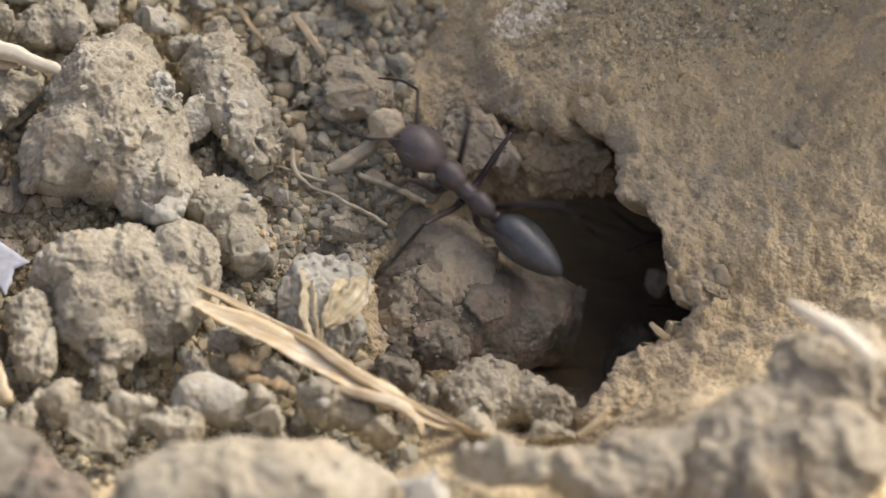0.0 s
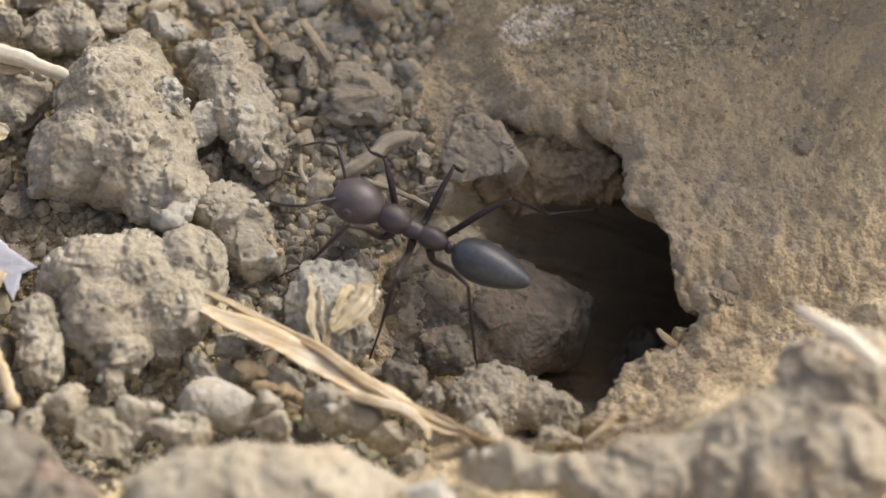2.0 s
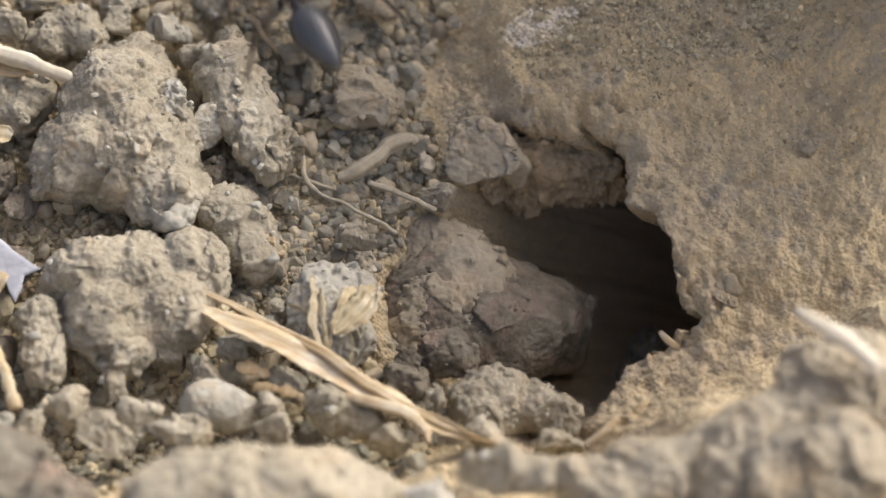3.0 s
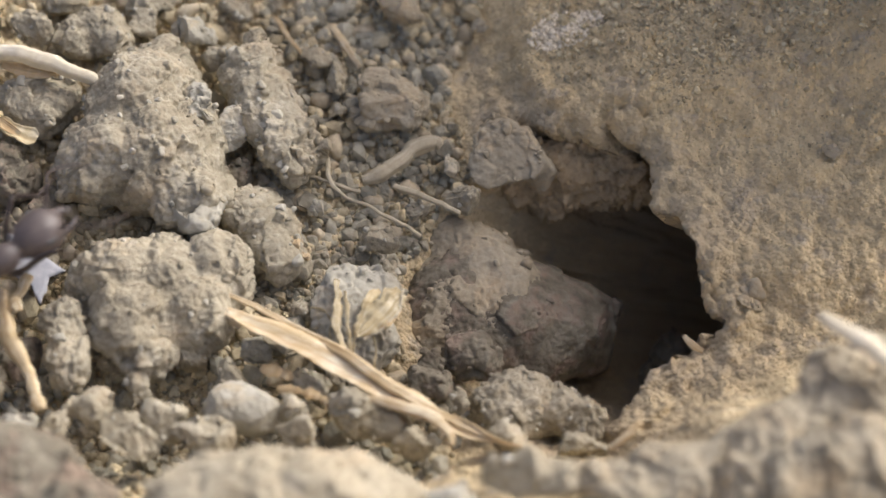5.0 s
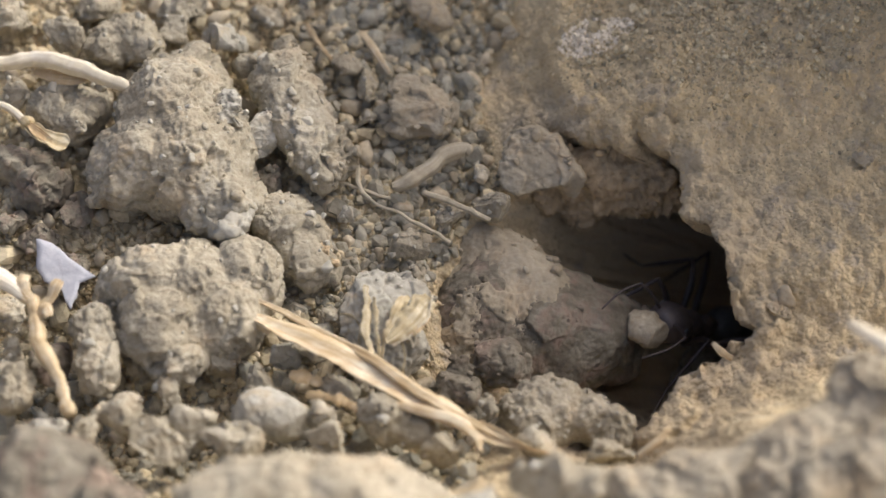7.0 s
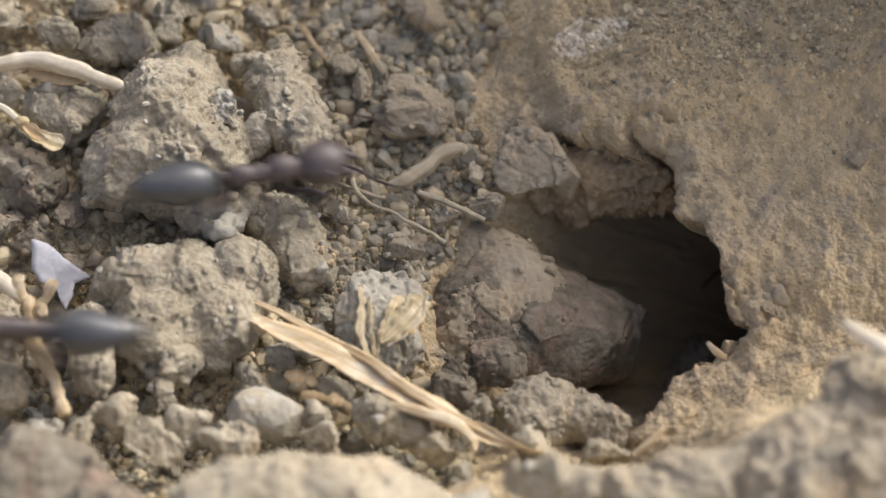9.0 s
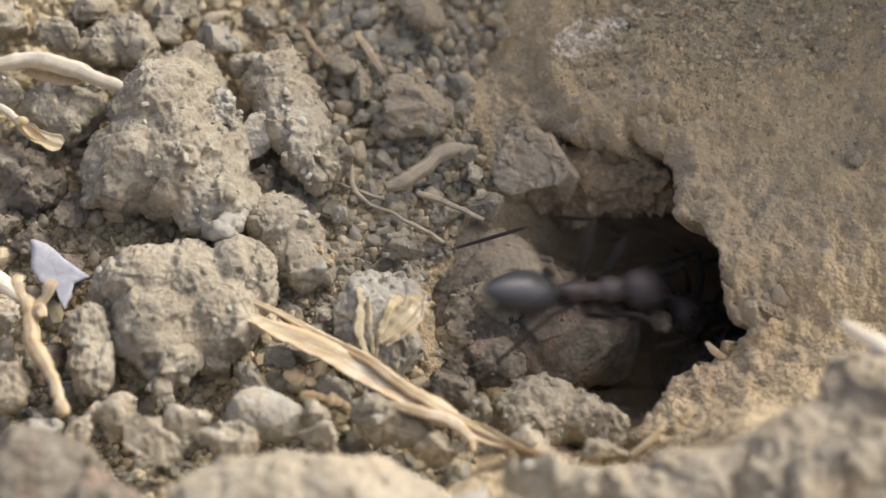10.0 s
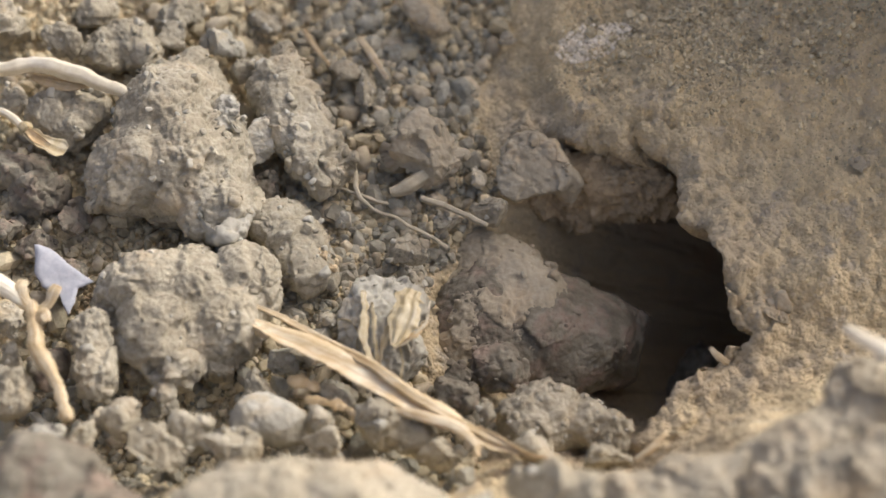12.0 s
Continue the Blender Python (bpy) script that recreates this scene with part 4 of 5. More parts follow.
def along(line):
    """Unit directions along a line, to its side in the bank's plane, and out."""
    t = np.gradient(line, axis=0)
    t /= np.linalg.norm(t, axis=1, keepdims=True)
    s = np.cross((0, 0, 1.0), t)
    s /= np.maximum(np.linalg.norm(s, axis=1, keepdims=True), 1e-9)
    return t, s, np.cross(t, s)


def blade(pts, curl=0.5, thick=0.05, turn=0.0, ridges=5, seed=1, count=60, across=15, grain=0.03, ragged=0.0):
    """A dry leaf or split straw. Points: u, v, n, half width. It is curled across, ribbed along, and has two sides and edges."""
    row = glide(pts, count)
    line, w = row[:, :3], np.maximum(row[:, 3], 0.02)
    w = w * np.clip(1 + ragged * fbm(line, 2.6, 3, 0.6, seed + 17), 0.15, 2)
    line = line + (0.03 + 0.16 * ragged) * np.stack([fbm(line, 0.8, 3, 0.6, seed + k) for k in range(3)], 1)
    t, s, o = along(line)
    a = np.radians(turn) + 0.35 * fbm(line, 0.35, 2, 0.5, seed + 8)
    s, o = s * np.cos(a)[:, None] + o * np.sin(a)[:, None], o * np.cos(a)[:, None] - s * np.sin(a)[:, None]
    j = np.linspace(-1, 1, across)
    rows = []
    for x, drop in [(x, 0) for x in j] + [(x, thick) for x in j[::-1]]:
        h = curl * w * (1 - x * x) + grain * np.sin(x * ridges * 3.1 + 0.6 * fbm(line, 0.5, 2, 0.5, seed + 3)) - drop
        rows.append(line + s * (w * x)[:, None] + o * h[:, None])
    k = len(rows)
    verts = np.stack(rows, 1).reshape(-1, 3)
    i = (np.arange(count - 1)[:, None] * k + np.arange(k)).ravel()
    nx = (np.arange(count - 1)[:, None] * k + (np.arange(k) + 1) % k).ravel()
    faces = np.stack([i, nx, nx + k, i + k], 1)
    caps = []
    for base in (0, (count - 1) * k):
        caps += [(base + q, base + q + 1, base + k - 2 - q, base + k - 1 - q) for q in range(across - 1)]
    run = np.concatenate([[0], np.cumsum(np.linalg.norm(np.diff(line, axis=0), axis=1))])
    side = np.concatenate([j, j[::-1]])
    fibre = np.stack([np.repeat(run, k), (w[:, None] * side).ravel(), np.full(count * k, 3.7 * seed)], 1)
    return verts, np.concatenate([faces, np.array(caps)]), fibre


def stem(pts, seed=1, count=70, sides=20, knots=0.2):
    """A round root or twig with uneven girth. Points: u, v, n, radius."""
    row = glide(pts, count)
    line, r = row[:, :3], np.maximum(row[:, 3], 0.02)
    line = line + 0.09 * np.stack([fbm(line, 1.1, 2, 0.5, seed + k) for k in range(3)], 1)
    t, s, o = along(line)
    a = np.linspace(0, 2 * np.pi, sides, endpoint=False)
    rim = s[:, None] * np.cos(a)[None, :, None] + o[:, None] * np.sin(a)[None, :, None]
    grow = 1 + knots * fbm(line, 1.1, 2, 0.6, seed + 4)[:, None] + 0.10 * np.cos(a * 5)[None] + 0.05 * np.cos(a * 3 + 1)[None]
    verts = (line[:, None] + rim * (r[:, None] * grow)[..., None]).reshape(-1, 3)
    i = (np.arange(count - 1)[:, None] * sides + np.arange(sides)).ravel()
    nx = (np.arange(count - 1)[:, None] * sides + (np.arange(sides) + 1) % sides).ravel()
    faces = np.stack([i, nx, nx + sides, i + sides], 1)
    caps = []
    for base in (0, (count - 1) * sides):
        caps += [(base + q, base + q + 1, base + sides - 2 - q, base + sides - 1 - q) for q in range(sides // 2 - 1)]
    run = np.concatenate([[0], np.cumsum(np.linalg.norm(np.diff(line, axis=0), axis=1))])
    fibre = np.stack([np.repeat(run, sides), (r[:, None] * 1.6 * np.cos(a)[None]).ravel(), np.repeat(3.7 * seed + 0 * run, sides)], 1)
    return verts, np.concatenate([faces, np.array(caps)]), fibre


def plate(rim, n, thick, seed):
    """A thin flat scrap with an angular outline, a little buckled. Rim: u, v."""
    rim = np.asarray(rim)
    ring = np.concatenate([rim + (np.roll(rim, -1, 0) - rim) * f for f in np.linspace(0, 1, 6, endpoint=False)[:, None, None]], 1).reshape(-1, 2)
    ring = ring + 0.05 * np.stack([fbm(np.c_[ring, 0 * ring[:, 0]], 1.6, 3, 0.6, seed + k) for k in (0, 1)], 1)
    k, middle = len(ring), ring.mean(0)
    flat = np.concatenate([middle + (ring - middle) * f for f in (1, 0.75, 0.5, 0.25, 0.02)])
    p = np.c_[flat, 0 * flat[:, 0]]
    top = p + np.c_[0 * flat, n + 0.22 * fbm(p, 0.5, 3, 0.5, seed + 5)]
    verts = np.concatenate([top, top - (0, 0, thick)])
    a, b = np.arange(k), (np.arange(k) + 1) % k
    faces = [np.stack([a + r * k, b + r * k, b + r * k + k, a + r * k + k], 1) for r in range(4)]
    faces += [f[:, ::-1] + 5 * k for f in faces]
    faces.append(np.stack([a, a + 5 * k, b + 5 * k, b], 1))
    return verts, np.concatenate(faces), np.concatenate([p, p])


def part(name, shape, mat, parent=None, label="", category="", group=""):
    """Links one mesh, laid out in the bank's millimetres, under its thing."""
    verts, faces, fibre = shape
    middle = verts.mean(0)
    ob = new(name, mesh_of(name, (verts - middle) * MM, faces, mat))
    ob.data.attributes.new("fibre", "FLOAT_VECTOR", "POINT").data.foreach_set("vector", fibre.astype(np.float32).ravel())
    if parent:
        ob.parent = parent
        ob.matrix_basis = parent.matrix_basis.inverted() @ on_bank(*middle)
    else:
        ob.matrix_basis = on_bank(*middle)
    return tagged(ob, label, category, group)


def holder(name, u, v, n, label, category, group=""):
    ob = new(name)
    ob.empty_display_size = 0.001
    ob.matrix_basis = on_bank(u, v, n)
    return tagged(ob, label, category, group)


straw = holder("straw", -2.31, -8.80, 3.2, "split golden dry straw lying across the stones", "straw")
part("sheath", blade([(-9.12, -5.63, 3.6, 0.390), (-7.83, -6.4, 3.9, 0.585), (-5.88, -7.3, 4.0, 0.683), (-3.94, -8.29, 3.9, 0.829), (-1.74, -9.68, 3.8, 0.805), (0.43, -11.02, 3.8, 0.659), (2.32, -12.1, 3.9, 0.438), (3.79, -12.79, 4.0, 0.195)], curl=0.3, turn=-16, ridges=1.3, across=31, grain=0.07, ragged=0.08, seed=3, count=110), STRAW, straw, "broad curled straw sheath", "")
part("strip", blade([(-9.31, -4.54, 3.4, 0.116), (-7.6, -5.48, 3.6, 0.203), (-5.06, -7.1, 3.9, 0.232), (-3.39, -8.13, 4.2, 0.29), (-1.19, -9.87, 4.2, 0.29), (1.24, -11.36, 4.1, 0.232), (3.12, -12.33, 4.1, 0.174), (4.46, -12.98, 4.1, 0.087)], curl=0.6, turn=-10, ridges=1.5, across=21, ragged=0.08, seed=5, count=90), STRAW, straw, "thin straw strip along the upper edge", "")
part("strip", blade([(-2.55, -10.48, 4.1, 0.145), (-0.65, -11.04, 4.3, 0.348), (0.83, -11.67, 4.4, 0.348), (1.63, -12.55, 4.6, 0.232), (1.76, -13.36, 4.8, 0.116)], curl=0.7, turn=-25, ragged=0.08, seed=7), STRAW, straw, "frayed straw strip at the end", "")
part("fibre", blade([(1.78, -11.5, 4.2, 0.087), (2.85, -12.08, 4.2, 0.116), (3.92, -12.82, 4.2, 0.116), (5.12, -13.11, 4.2, 0.058)], curl=0.6, seed=9, count=40), STRAW, straw, "", "")
part("fibre", blade([(-9.42, -5.48, 3.3, 0.261), (-8.92, -5.95, 3.5, 0.348), (-8.46, -6.51, 3.5, 0.145)], curl=0.9, turn=30, seed=11, count=30), STRAW, straw, "frayed broken straw tip", "")
part("straw", blade([(-6.67, -9.5, 3.2, 0.13), (-5.57, -9.85, 3.25, 0.2), (-4.47, -10.29, 3.25, 0.2), (-3.65, -10.84, 3.15, 0.1)], curl=0.5, ragged=0.6, seed=13, count=40), AMBER, None, "short orange straw fragment between stones", "straw")
part("root", stem([(-24.71, 8.9, 3.4, 0.348), (-22.96, 9.11, 3.5, 0.377), (-21.2, 9.29, 3.6, 0.406), (-19.71, 8.98, 3.6, 0.435), (-18.08, 8.43, 3.5, 0.348), (-16.6, 7.87, 3.4, 0.261), (-15.93, 7.58, 3.2, 0.116)], seed=21), ROOT, None, "pale cream root lying over the clods", "root")
part("straw", blade([(-21.3, 9.03, 2.8, 0.174), (-20.22, 8.63, 2.9, 0.406), (-19.18, 8.45, 2.9, 0.348), (-18.32, 8.58, 2.8, 0.145)], curl=0.3, seed=23, count=40), AMBER, None, "orange dry leaf scrap under the root", "leaf")
husk = holder("husk", -21.05, 5.40, 2.6, "amber hollow husk with a pale rim", "husk")
part("shell", blade([(-21.45, 5.95, 2.7, 0.24), (-21.1, 5.55, 2.9, 0.4), (-20.6, 5.1, 3.0, 0.46), (-20.0, 4.75, 3.05, 0.5), (-19.5, 4.55, 3.05, 0.5), (-19.25, 4.45, 3.0, 0.3)], curl=-0.3, thick=0.07, seed=25, count=46, ridges=2, ragged=0.12), HUSK, husk, "curled cream husk wall with a blunt end", "")
part("lining", blade([(-21.3, 5.75, 2.95, 0.14), (-20.85, 5.3, 3.0, 0.26), (-20.35, 4.95, 2.98, 0.2), (-20.0, 4.8, 2.95, 0.08)], curl=-0.4, seed=27, count=30), AMBER, husk, "amber inside of the husk", "")
part("knuckle", stem([(-21.75, 6.2, 2.7, 0.2), (-21.5, 6.0, 2.75, 0.36), (-21.3, 5.75, 2.75, 0.3)], seed=26, count=20), HUSK, husk, "", "")
part("stalk", stem([(-23.56, 7.5, 2.4, 0.145), (-22.5, 6.85, 2.6, 0.18), (-21.6, 6.1, 2.75, 0.2)], seed=28, count=30), ROOT, husk, "", "")
stalk = holder("dry_stalk", -19.55, -7.25, 4.4, "bent dry stalk with a frayed crown", "stalk")
part("stem", stem([(-20.09, -4.85, 4.2, 0.348), (-19.84, -6.34, 4.4, 0.348), (-19.51, -7.6, 4.5, 0.348), (-18.72, -8.86, 4.6, 0.319), (-18.14, -10.14, 4.8, 0.29), (-17.67, -11.56, 5.0, 0.29)], seed=31, count=60, knots=0.45), STRAW, stalk, "", "")
part("sepal", blade([(-19.98, -5.36, 4.3, 0.29), (-20.41, -4.85, 4.5, 0.319), (-20.61, -4.33, 4.7, 0.348), (-20.48, -3.89, 4.7, 0.261)], curl=0.3, seed=33, count=30), STRAW, stalk, "", "")
part("sepal", blade([(-19.75, -5.52, 4.3, 0.261), (-19.15, -5.0, 4.5, 0.261), (-18.94, -4.48, 4.7, 0.348), (-18.77, -4.14, 4.7, 0.261)], curl=0.3, seed=35, count=30), STRAW, stalk, "", "")
part("sepal", blade([(-19.86, -6.03, 4.4, 0.29), (-19.35, -5.72, 4.7, 0.319), (-19.08, -6.23, 4.8, 0.174)], curl=0.3, seed=37, count=30), STRAW, stalk, "", "")
part("leaf_base", blade([(-22.61, -3.55, 4.4, 0.522), (-21.72, -3.98, 4.5, 0.522), (-20.9, -4.54, 4.5, 0.406), (-20.41, -5.04, 4.4, 0.203)], curl=0.6, seed=39, count=40), ROOT, stalk, "white papery leaf base", "")
part("shard", plate([(-20.45, -0.8), (-19.6, -1.0), (-18.75, -1.85), (-17.3, -2.9), (-18.1, -3.25), (-18.15, -4.0), (-18.5, -4.85), (-19.0, -3.65), (-19.9, -3.1), (-20.3, -2.35)], 2.7, 0.08, 41), SHARD, None, "blue-grey papery shard between the stones", "shard")
chaff = holder("chaff", -2.63, -5.45, 2.6, "yellow dry chaff clinging to a pale stone", "chaff")
part("strip", blade([(-3.77, -3.6, 3.05, 0.14), (-3.69, -5.5, 3.25, 0.20), (-3.6, -7.3, 3.15, 0.17), (-3.69, -8.2, 3.05, 0.07)], curl=0.5, seed=50, ragged=0.55, count=40, turn=-15), HUSK, chaff, "upright papery husk strip", "")
part("strip", blade([(-3.38, -4.4, 3.15, 0.07), (-3.2, -6.1, 3.30, 0.14), (-3.1, -7.6, 3.15, 0.09)], curl=0.6, seed=51, ragged=0.55, count=30, turn=20), HUSK, chaff, "", "")
part("strip", blade([(-2.2, -4.4, 3.15, 0.10), (-2.65, -5.8, 3.35, 0.19), (-2.9, -7.1, 3.25, 0.14), (-2.97, -8.1, 3.05, 0.06)], curl=0.55, seed=52, ragged=0.55, count=40, turn=15), HUSK, chaff, "", "")
part("strip", blade([(-1.75, -4.3, 3.15, 0.12), (-2.3, -4.95, 3.40, 0.22), (-2.7, -6.1, 3.40, 0.10)], curl=0.4, seed=53, ragged=0.55, count=30, turn=-25), HUSK, chaff, "", "")
flake = part("flake", blade([(-2.75, -6.75, 3.35, 0.22), (-2.1, -6.25, 3.50, 0.62), (-1.45, -5.6, 3.60, 0.76), (-0.95, -5.0, 3.65, 0.70), (-0.55, -4.6, 3.65, 0.50)], curl=0.16, ridges=2.2, thick=0.03, seed=54, ragged=0.3, count=36, across=21, grain=0.05), HUSK, chaff, "broad thin amber flake standing up", "")
part("flake", blade([(-1.9, -6.6, 3.50, 0.07), (-1.25, -6.35, 3.65, 0.17), (-0.7, -5.75, 3.70, 0.12)], curl=0.5, seed=55, ragged=0.55, count=24), AMBER, chaff, "", "")
part("fibre", blade([(-2.45, -7.0, 3.35, 0.04), (-1.55, -6.55, 3.65, 0.06), (-0.75, -5.7, 3.75, 0.06), (-0.5, -4.5, 3.75, 0.04)], curl=0.5, seed=56, ragged=0.55, count=30), ROOT, chaff, "pale curled rim of the flake", "")
part("fibre", blade([(-2.0, -6.7, 3.35, 0.04), (-1.9, -7.9, 3.30, 0.06), (-1.95, -8.7, 3.15, 0.04)], curl=0.5, seed=58, ragged=0.55, count=20), HUSK, chaff, "", "")
part("fibre", blade([(-1.7, -6.5, 3.45, 0.04), (-1.5, -6.9, 3.45, 0.05), (-1.42, -7.3, 3.35, 0.04)], curl=0.5, seed=59, ragged=0.55, count=20), ROOT, chaff, "", "")
part("fibre", blade([(-5.1, -5.0, 2.55, 0.04), (-4.5, -5.1, 2.75, 0.05), (-4.2, -5.6, 2.75, 0.04), (-4.1, -6.6, 2.55, 0.04)], curl=0.5, seed=60, ragged=0.55, count=24), HUSK, chaff, "", "")
part("flake", blade([(-7.42, -8.36, 2.9, 0.174), (-6.99, -8.56, 3.0, 0.435), (-6.37, -8.82, 3.1, 0.348), (-6.02, -9.01, 3.0, 0.116)], curl=0.5, ragged=0.7, seed=59, count=24), AMBER, None, "amber flake wedged between pebbles", "flake")
part("twig", stem([(-2.59, 3.14, 1.1, 0.261), (-1.72, 3.42, 1.2, 0.348), (-0.85, 4.09, 1.2, 0.348), (0.18, 4.97, 1.2, 0.406), (1.11, 5.31, 1.2, 0.377), (1.41, 5.09, 1.1, 0.203)], seed=61), WOOD, None, "short weathered woody twig on the gravel", "twig")
part("twig", stem([(-0.99, 2.69, 1.2, 0.145), (0.17, 2.18, 1.4, 0.145), (1.33, 1.53, 1.5, 0.145), (2.42, 0.93, 1.5, 0.116)], seed=63, count=40), WOOD, None, "grey thin twig beside the burrow", "twig")
part("rootlet", stem([(-4.44, 4.3, 1.3, 0.116), (-4.36, 3.07, 1.4, 0.116), (-3.59, 2.08, 1.4, 0.087), (-2.14, 1.25, 1.4, 0.087), (-0.69, 0.43, 1.4, 0.087), (0.4, -0.33, 1.3, 0.087)], seed=65), WOOD, None, "thin curved grey rootlet on gravel", "root")
part("rootlet", stem([(-5.42, 3.29, 1.2, 0.058), (-4.18, 2.8, 1.3, 0.087), (-2.73, 2.3, 1.3, 0.087)], seed=66, count=40), WOOD, None, "fine pale rootlet on gravel", "root")
part("straw", blade([(-7.38, 13.24, 0.9, 0.116), (-6.74, 12.1, 1.0, 0.145), (-5.81, 10.68, 1.0, 0.087)], seed=67, count=30), STRAW, None, "faint dry straw high on the gravel", "straw")
part("straw", blade([(-4.35, 12.7, 0.9, 0.174), (-3.72, 11.57, 1.0, 0.232), (-2.81, 9.98, 1.0, 0.116)], seed=68, count=30), STRAW, None, "grey-brown dry straw among gravel", "straw")
part("straw", blade([(12.07, 12.11, 2.9, 0.058), (11.88, 10.93, 3.1, 0.116), (11.67, 9.84, 3.0, 0.058)], seed=71, count=24), STRAW, None, "short upright straw splinter in the crust", "straw")
part("straw", blade([(18.28, 12.8, 4.0, 0.058), (18.26, 11.62, 4.2, 0.087), (18.32, 10.98, 4.1, 0.058)], seed=72, count=24), STRAW, None, "tiny straw splinter on the crust", "straw")
part("straw", blade([(13.42, -6.05, 1.6, 0.116), (13.83, -6.63, 1.7, 0.203), (14.32, -6.95, 1.6, 0.116)], seed=73, count=24), STRAW, None, "tiny straw chip at the burrow edge", "straw")
part("straw", blade([(9.35, -12.82, 3.2, 0.145), (10.03, -12.37, 3.5, 0.203), (10.72, -11.67, 3.6, 0.116)], seed=74, count=24), STRAW, None, "slanted straw chip below the burrow", "straw")
part("straw", blade([(17.78, -11.41, 15, 0.203), (18.51, -12.29, 15.5, 0.377), (19.69, -13.46, 16, 0.435), (21.02, -14.88, 16, 0.348)], seed=75, count=40), ROOT, None, "blurred pale straw on the near crust", "straw")

# ---- the ants ----
def egg(centre, radii, level=4, pinch=0.0, seed=1, bump=0.02):
    """A smooth body piece, in millimetres; pinch narrows it towards the back."""
    d, tris = ball(level)
    p = d.copy()
    k = 1 + pinch * p[:, 0]
    p[:, 1] *= k
    p[:, 2] *= k
    p = p * (1 + bump * fbm(d, 2.0, 2, 0.5, seed))[:, None]
    return p * np.array(radii) + np.array(centre), tris


def limb(points, count=14, sides=8):
    """A tapered leg piece through points x, y, z, radius."""
    row = glide(points, count)
    line, r = row[:, :3], row[:, 3]
    t = np.gradient(line, axis=0)
    t /= np.linalg.norm(t, axis=1, keepdims=True)
    s = np.cross(t, (0.13, 0.21, 0.97))
    s /= np.linalg.norm(s, axis=1, keepdims=True)
    o = np.cross(t, s)
    a = np.linspace(0, 2 * np.pi, sides, endpoint=False)
    verts = (line[:, None] + (s[:, None] * np.cos(a)[None, :, None] + o[:, None] * np.sin(a)[None, :, None]) * r[:, None, None]).reshape(-1, 3)
    i = (np.arange(count - 1)[:, None] * sides + np.arange(sides)).ravel()
    nx = (np.arange(count - 1)[:, None] * sides + (np.arange(sides) + 1) % sides).ravel()
    faces = [np.stack([i, nx, nx + sides, i + sides], 1)]
    for base in (0, (count - 1) * sides):
        faces.append(np.array([(base + q, base + q + 1, base + sides - 2 - q, base + sides - 1 - q) for q in range(sides // 2 - 1)]))
    return verts, np.concatenate(faces)


def joined(*shapes):
    vs, fs, base = [], [], 0
    for v, f in shapes:
        vs.append(v)
        fs.append(f + base)
        base += len(v)
    return np.concatenate(vs), np.concatenate(fs)


def piece(name, shape, mat, parent, at=(0, 0, 0), label=""):
    verts, faces = shape
    ob = new(name, mesh_of(name, (verts - np.array(at)) * MM, faces, mat))
    ob.parent = parent
    ob.matrix_basis = Matrix.Translation(Vector(at) * MM)
    return tagged(ob, label)


def swing(p, base, yaw):
    c, s = math.cos(yaw), math.sin(yaw)
    return np.array([base[0] + c * p[0] - s * p[1], base[1] + s * p[0] + c * p[1], base[2] + p[2]])


